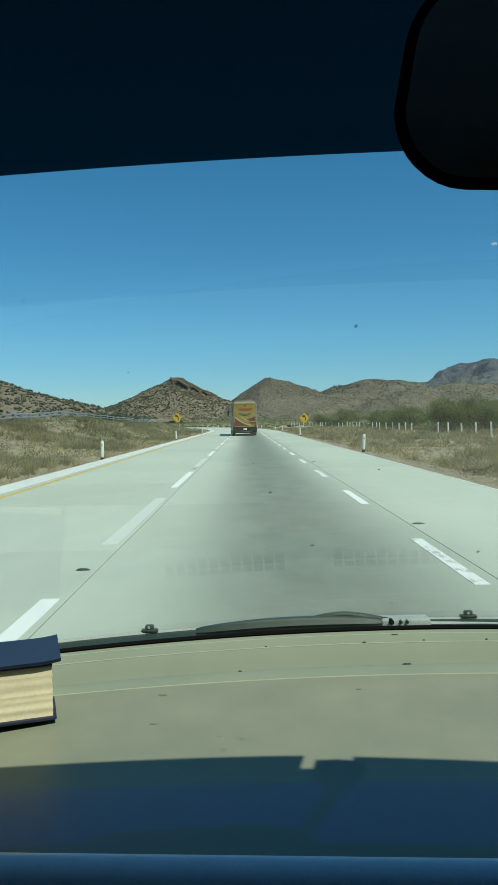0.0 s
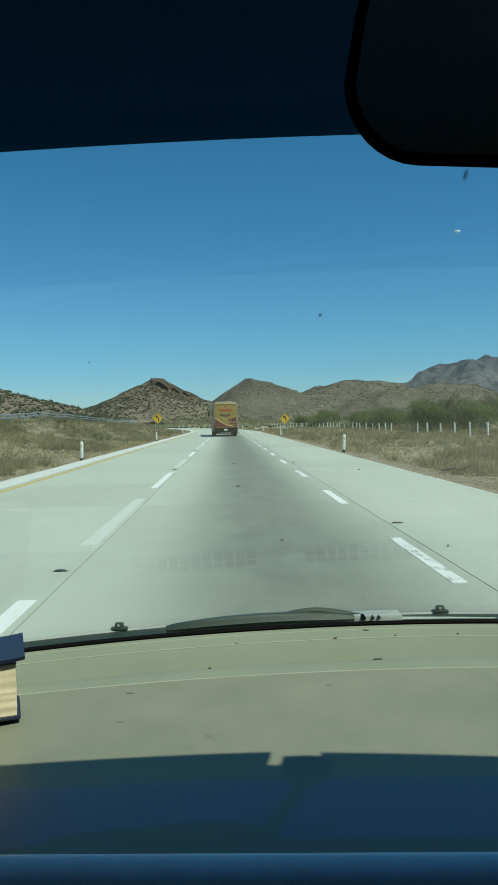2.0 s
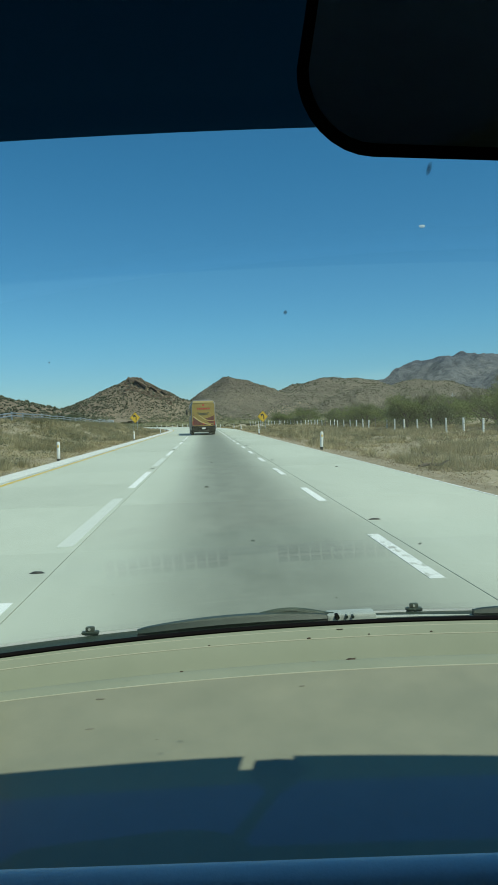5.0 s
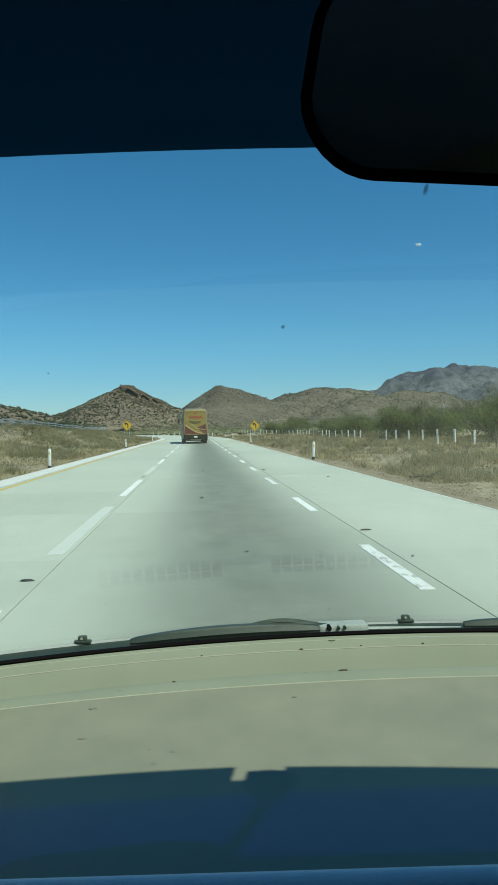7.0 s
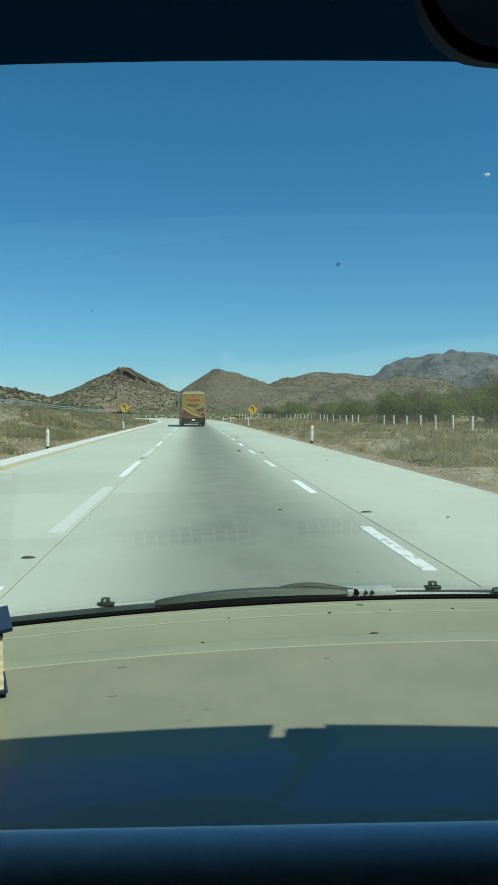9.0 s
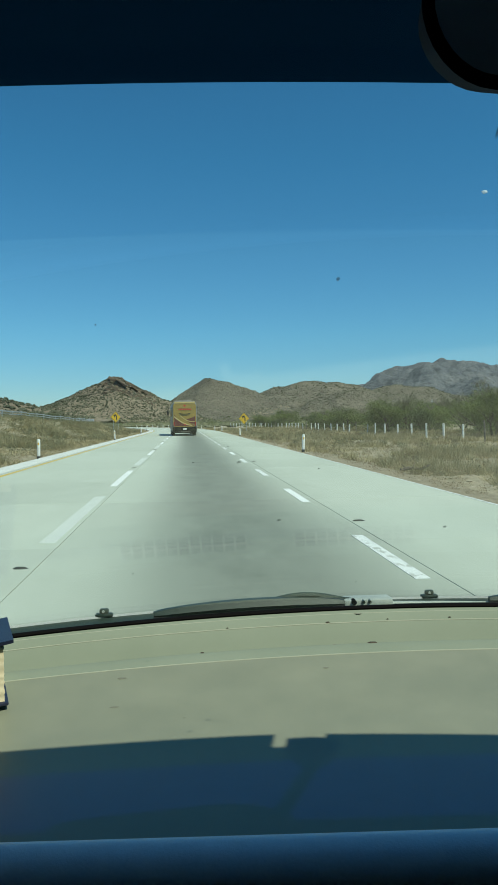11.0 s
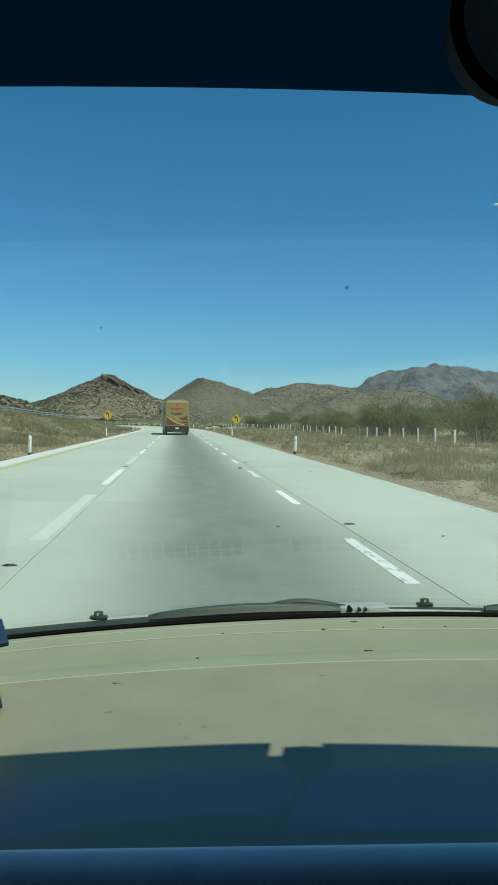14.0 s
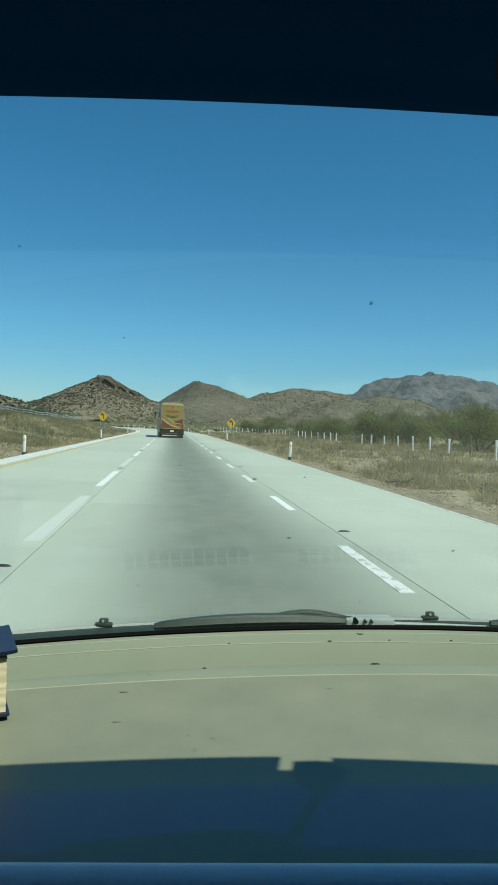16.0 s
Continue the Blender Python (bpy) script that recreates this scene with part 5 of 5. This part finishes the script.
# doors and pillars, added solid and out of view to block side light
for x in (X0 - 0.04, X1 - 0.01):
    side_panel("side_panel", ((-1.5, 0.3), (1.33, 0.3), (1.33, 1.0), (0.28, 1.96), (-1.5, 2.02)), x, CABIN, "dark cabin panel")
for name, b in (("rear_panel", (X0 - 0.06, X1 + 0.06, -1.55, -1.5, 0.3, 2.04)), ("floor_pan", (X0 - 0.06, X1 + 0.06, -1.5, 1.36, 0.25, 0.3)),
                ("bulkhead", (X0 - 0.06, X1 + 0.06, 1.37, 1.40, 0.3, 0.94))):
    part(name, box(bmesh.new(), *b, 0.01, 1), CABIN, car, "dark cabin panel", False)
for x in (X0 + 0.02, X1 - 0.02):
    for y in (1.95, -0.85):
        s = 1 if x > XC else -1
        tyre = part("wheel", tube(bmesh.new(), [(x - 0.19 * s, y, 0.30), (x - 0.17 * s, y, 0.30), (x, y, 0.30), (x + 0.02 * s, y, 0.30)], [0.27, 0.30, 0.30, 0.27], 24), RUBBER, car, "black tyre")
        part("rim", tube(bmesh.new(), [(x - 0.02 * s, y, 0.30), (x + 0.025 * s, y, 0.30)], [0.19, 0.17], 16), GALV, tyre, "steel rim")
part("front_wing", box(bmesh.new(), X0, X1, 1.42, 2.36, 0.28, 0.58, 0.05, 3), SILVER, car, "silver front body")

sheet("roof_skin", lambda x, v: lining(x, 0.02 + 0.98 * v) + Vector((0, 0.015 * (1 - v), 0.055 - 0.03 * (x - XC) ** 2)), XS, [0, 0.1, 0.2, 0.3, 0.5, 0.75, 1.0], SILVER, car, "silver roof panel",
      lambda x, v: lining(x, 0.02 + 0.98 * v) + Vector((0, 0.015 * (1 - v), 0.060 - 0.03 * (x - XC) ** 2)))
for b in ((X0 - 0.078, X0 - 0.063, -1.5, 1.36, 0.28, 1.08), (X1 + 0.063, X1 + 0.078, -1.5, 1.36, 0.28, 1.08), (X0 - 0.06, X1 + 0.06, -1.57, -1.552, 0.3, 1.2)):
    part("body_panel", box(bmesh.new(), *b, 0.006, 1), SILVER, car, "silver body panel", False)

# ---- outside the glass ----
def bonnet_point(x, v):
    y0, z0 = base_line(x)
    return Vector((x, y0 + 0.065 + 1.0 * v, z0 - 0.0005 - 0.002 * min(1, v * 20) - 0.36 * v ** 1.08))


sheet("bonnet", bonnet_point, XS, [0, 0.01, 0.03, 0.06, 0.12, 0.25, 0.5, 0.8, 1.0], SILVER, car, "silver bonnet edge", lambda x, v: bonnet_point(x, v) - Vector((0, 0, 0.02)))
sheet("scuttle", lambda x, v: Vector((x, base_line(x)[0] - 0.005 + 0.075 * v, base_line(x)[1] - 0.013 + 0.0095 * v - 0.003 * math.sin(math.pi * v))), XS, [0, 0.25, 0.5, 0.75, 1.0], WIPER, car, "dark plastic scuttle panel",
      lambda x, v: Vector((x, base_line(x)[0] - 0.005 + 0.075 * v, base_line(x)[1] - 0.04)))


def nozzle(x):
    y0, z0 = base_line(x)
    o = part("washer_nozzle", box(bmesh.new(), -0.0165, 0.0165, -0.007, 0.008, -0.004, 0.0032, 0.003, 2), WIPER, car, "small dark washer nozzle")
    o.matrix_basis = pose(x, y0 + 0.070, z0 - 0.0005)
    part("jet", box(bmesh.new(), -0.0085, 0.0085, -0.005, 0.006, 0.002, 0.0118, 0.003, 2), WIPER, o)
    part("jet_eye", tube(bmesh.new(), [(-0.001, -0.0062, 0.0075), (-0.001, -0.004, 0.0075)], [0.0026, 0.0026], 8), COVERGREY, o, "pale jet opening")


nozzle(-0.298)
nozzle(0.332)


def along(x, up, ahead=0.0):
    y0, z0 = base_line(x)
    return Vector((x, y0 + 0.03 + ahead, z0 + up))


# two wipers at rest along the foot of the glass
def wiper(pivot, tip, rise, label):
    arm_pts, arm_r = [], []
    for k in range(17):
        f = k / 16
        x = pivot + (tip - pivot) * f * 0.52
        arm_pts.append(along(x, 0.004 + rise * math.sin(math.pi * min(1, f * 1.04)) ** 1.3, 0.0))
        arm_r.append(0.0062 - 0.001 * f)
    arm = part("wiper_arm", tube(bmesh.new(), arm_pts, arm_r, 8, flat=1.0), WIPER, car, label)
    n = 25
    blade = [along(pivot + (tip - pivot) * (0.04 + 0.96 * k / (n - 1)), 0.004 + 0.004 * math.sin(math.pi * k / (n - 1)), -0.012) for k in range(n)]
    part("blade", tube(bmesh.new(), blade, [0.0065 + 0.0075 * math.sin(math.pi * k / (n - 1)) ** 0.5 for k in range(n)], 6), WIPER, arm, "dull wiper blade")
    part("rubber", tube(bmesh.new(), [p + Vector((0, -0.006, -0.004)) for p in blade], [0.002] * n, 5), RUBBER, arm)
    return arm


wiper(0.165, -0.205, 0.015, "dark wiper arm lying along the glass")
wiper(0.90, 0.43, 0.004, "second wiper arm lying along the glass")
part("wiper_link", tube(bmesh.new(), [along(0.24, -0.001, -0.006), along(0.34, -0.0015, -0.006), along(0.45, -0.002, -0.006)], [0.0055, 0.0034, 0.0018], 8, flat=0.7), COVERGREY, car, "pale wiper link")
cover = part("pivot_cover", box(bmesh.new(), 0.150, 0.245, -0.022, 0.018, -0.012, 0.0085, 0.005, 2), COVERGREY, car, "pale cover round the wiper pivot")
cover.matrix_basis = pose(0, base_line(0.2)[0] + 0.035, base_line(0.2)[1] + 0.001)
for x in (0.168, 0.186, 0.198):
    part("pivot_nut", tube(bmesh.new(), [(x, -0.027, 0.0045), (x, -0.014, 0.0055)], [0.0048 if x < 0.17 else 0.003] * 2, 10), SEAL if x < 0.17 else WIPER, cover, "dark pivot nut")


# ---- loose things on the dashboard and glass ----
def make_book():
    book = tagged(empty("book", -0.493, 1.087, 0.9655, 17), "thick worn book with a navy cover lying on the dashboard", "book")
    pages, rings = bmesh.new(), []
    for k in range(26):
        z, j, q = 0.005 + 0.075 * k / 25, rng.uniform(-0.0007, 0.0007), rng.uniform(-0.0006, 0.0006)
        rings.append([pages.verts.new(c) for c in ((-0.064, -0.062 + q, z), (0.078 + j, -0.062 + q, z), (0.078 + j, 0.062, z), (-0.064, 0.062, z))])
    for a, c in zip(rings, rings[1:]):
        for k in range(4):
            pages.faces.new((a[k], a[(k + 1) % 4], c[(k + 1) % 4], c[k]))
    pages.faces.new(rings[0])
    pages.faces.new(rings[-1])
    part("page_block", pages, PAGES, book, "yellowed page block")
    part("cover", box(bmesh.new(), -0.069, 0.083, -0.068, 0.066, 0.0, 0.005, 0.002), NAVY, book)
    def cover(x, v):
        return Vector((x, -0.069 + 0.136 * v, 0.0875 + 0.004 * max(0.0, (x - 0.05) / 0.045) ** 2 + 0.002 * (1 - v) ** 3))

    sheet("cover", cover, list(np.linspace(-0.069, 0.091, 14)), [0, 0.05, 0.2, 0.5, 0.8, 1.0], NAVY, book, "", lambda x, v: cover(x, v) - Vector((0, 0, 0.005)))
    part("spine", box(bmesh.new(), -0.075, -0.068, -0.068, 0.066, 0.0, 0.086, 0.003), NAVY, book)


make_book()


def blot(name, points, material, r, label, category, group, size, stretch=1.0, lift=0.0025):
    """A small dried blot that lies flat at a point with a normal."""
    p, nrm = points
    bm = bmesh.new()
    n = 11
    u = nrm.cross(Vector((1, 0, 0))).normalized()
    w = nrm.cross(u)
    rim = []
    for k in range(n):
        a = 2 * math.pi * k / n
        q = size * r.uniform(0.75, 1.1)
        rim.append(w * (q * stretch * math.cos(a)) + u * (q * math.sin(a)))
    lo = [bm.verts.new(v) for v in rim]
    hi = [bm.verts.new(v * 0.6 + nrm * lift) for v in rim]
    bm.faces.new(hi)
    bm.faces.new(list(reversed(lo)))
    for k in range(n):
        bm.faces.new((lo[k], lo[(k + 1) % n], hi[(k + 1) % n], hi[k]))
    o = part(name, bm, material)
    o.matrix_basis = Matrix.Translation(p)
    return tagged(o, label, category, group)


r3 = random.Random(9)
OUT = Vector((0, 0.65, 0.76))
for x, v, s, thin in ((0.0225, 0.7535, 0.0040, 0.6), (0.144, 0.924, 0.0085, 0.33), (-0.0694, 0.4328, 0.0040, 0.9), (0.0005, 0.2821, 0.0036, 1.2), (0.276, 0.249, 0.0052, 0.7),
                      (-0.2311, 0.1528, 0.0021, 0.8), (0.1567, 0.080, 0.0027, 0.8), (-0.3292, 0.821, 0.0017, 0.8), (-0.2381, 0.6996, 0.0017, 0.8)):
    blot("insect_smudge", (screen(x, v, 0.006), OUT), SMUDGE, r3, "dried insect smear on the windscreen", "smudge", "insect smears on the glass", s, thin, 0.001)
blot("glass_chip", (screen(0.151, 0.861, 0.006), OUT), CHIP, r3, "tiny bright stone chip in the windscreen", "chip", "", 0.0021, 1.6, 0.001)
for x, s, q in ((0.163, 0.256, 0.013), (0.168, 0.253, 0.007), (0.2155, 0.132, 0.003), (-0.1204, 0.262, 0.006), (0.1057, 0.137, 0.006), (-0.0741, 0.137, 0.003), (0.33, 0.13, 0.004)):
    blot("leaf_scrap", (dash_point(x, s) + Vector((0, 0, 0.0005)), Vector((0, 0, 1))), SCRAP, r3, "small dark leaf scrap on the dashboard", "debris", "scraps on the dashboard", q * 0.36, 1.9, 0.0012)
for x, s, q in ((0.1653, 0.0887, 0.007), (-0.2436, 0.37, 0.0075), (-0.2476, 0.534, 0.006), (0.0695, 0.3985, 0.0045), (-0.15, 0.60, 0.0025), (0.10, 0.255, 0.003)):
    blot("dust_smear", (dash_point(x, s) + Vector((0, 0, 0.0001)), Vector((0, 0, 1))), DUST, r3, "faint grey dust smear on the dashboard", "smudge", "dust smears on the dashboard", q * 0.6, 1.9, 0.0002)
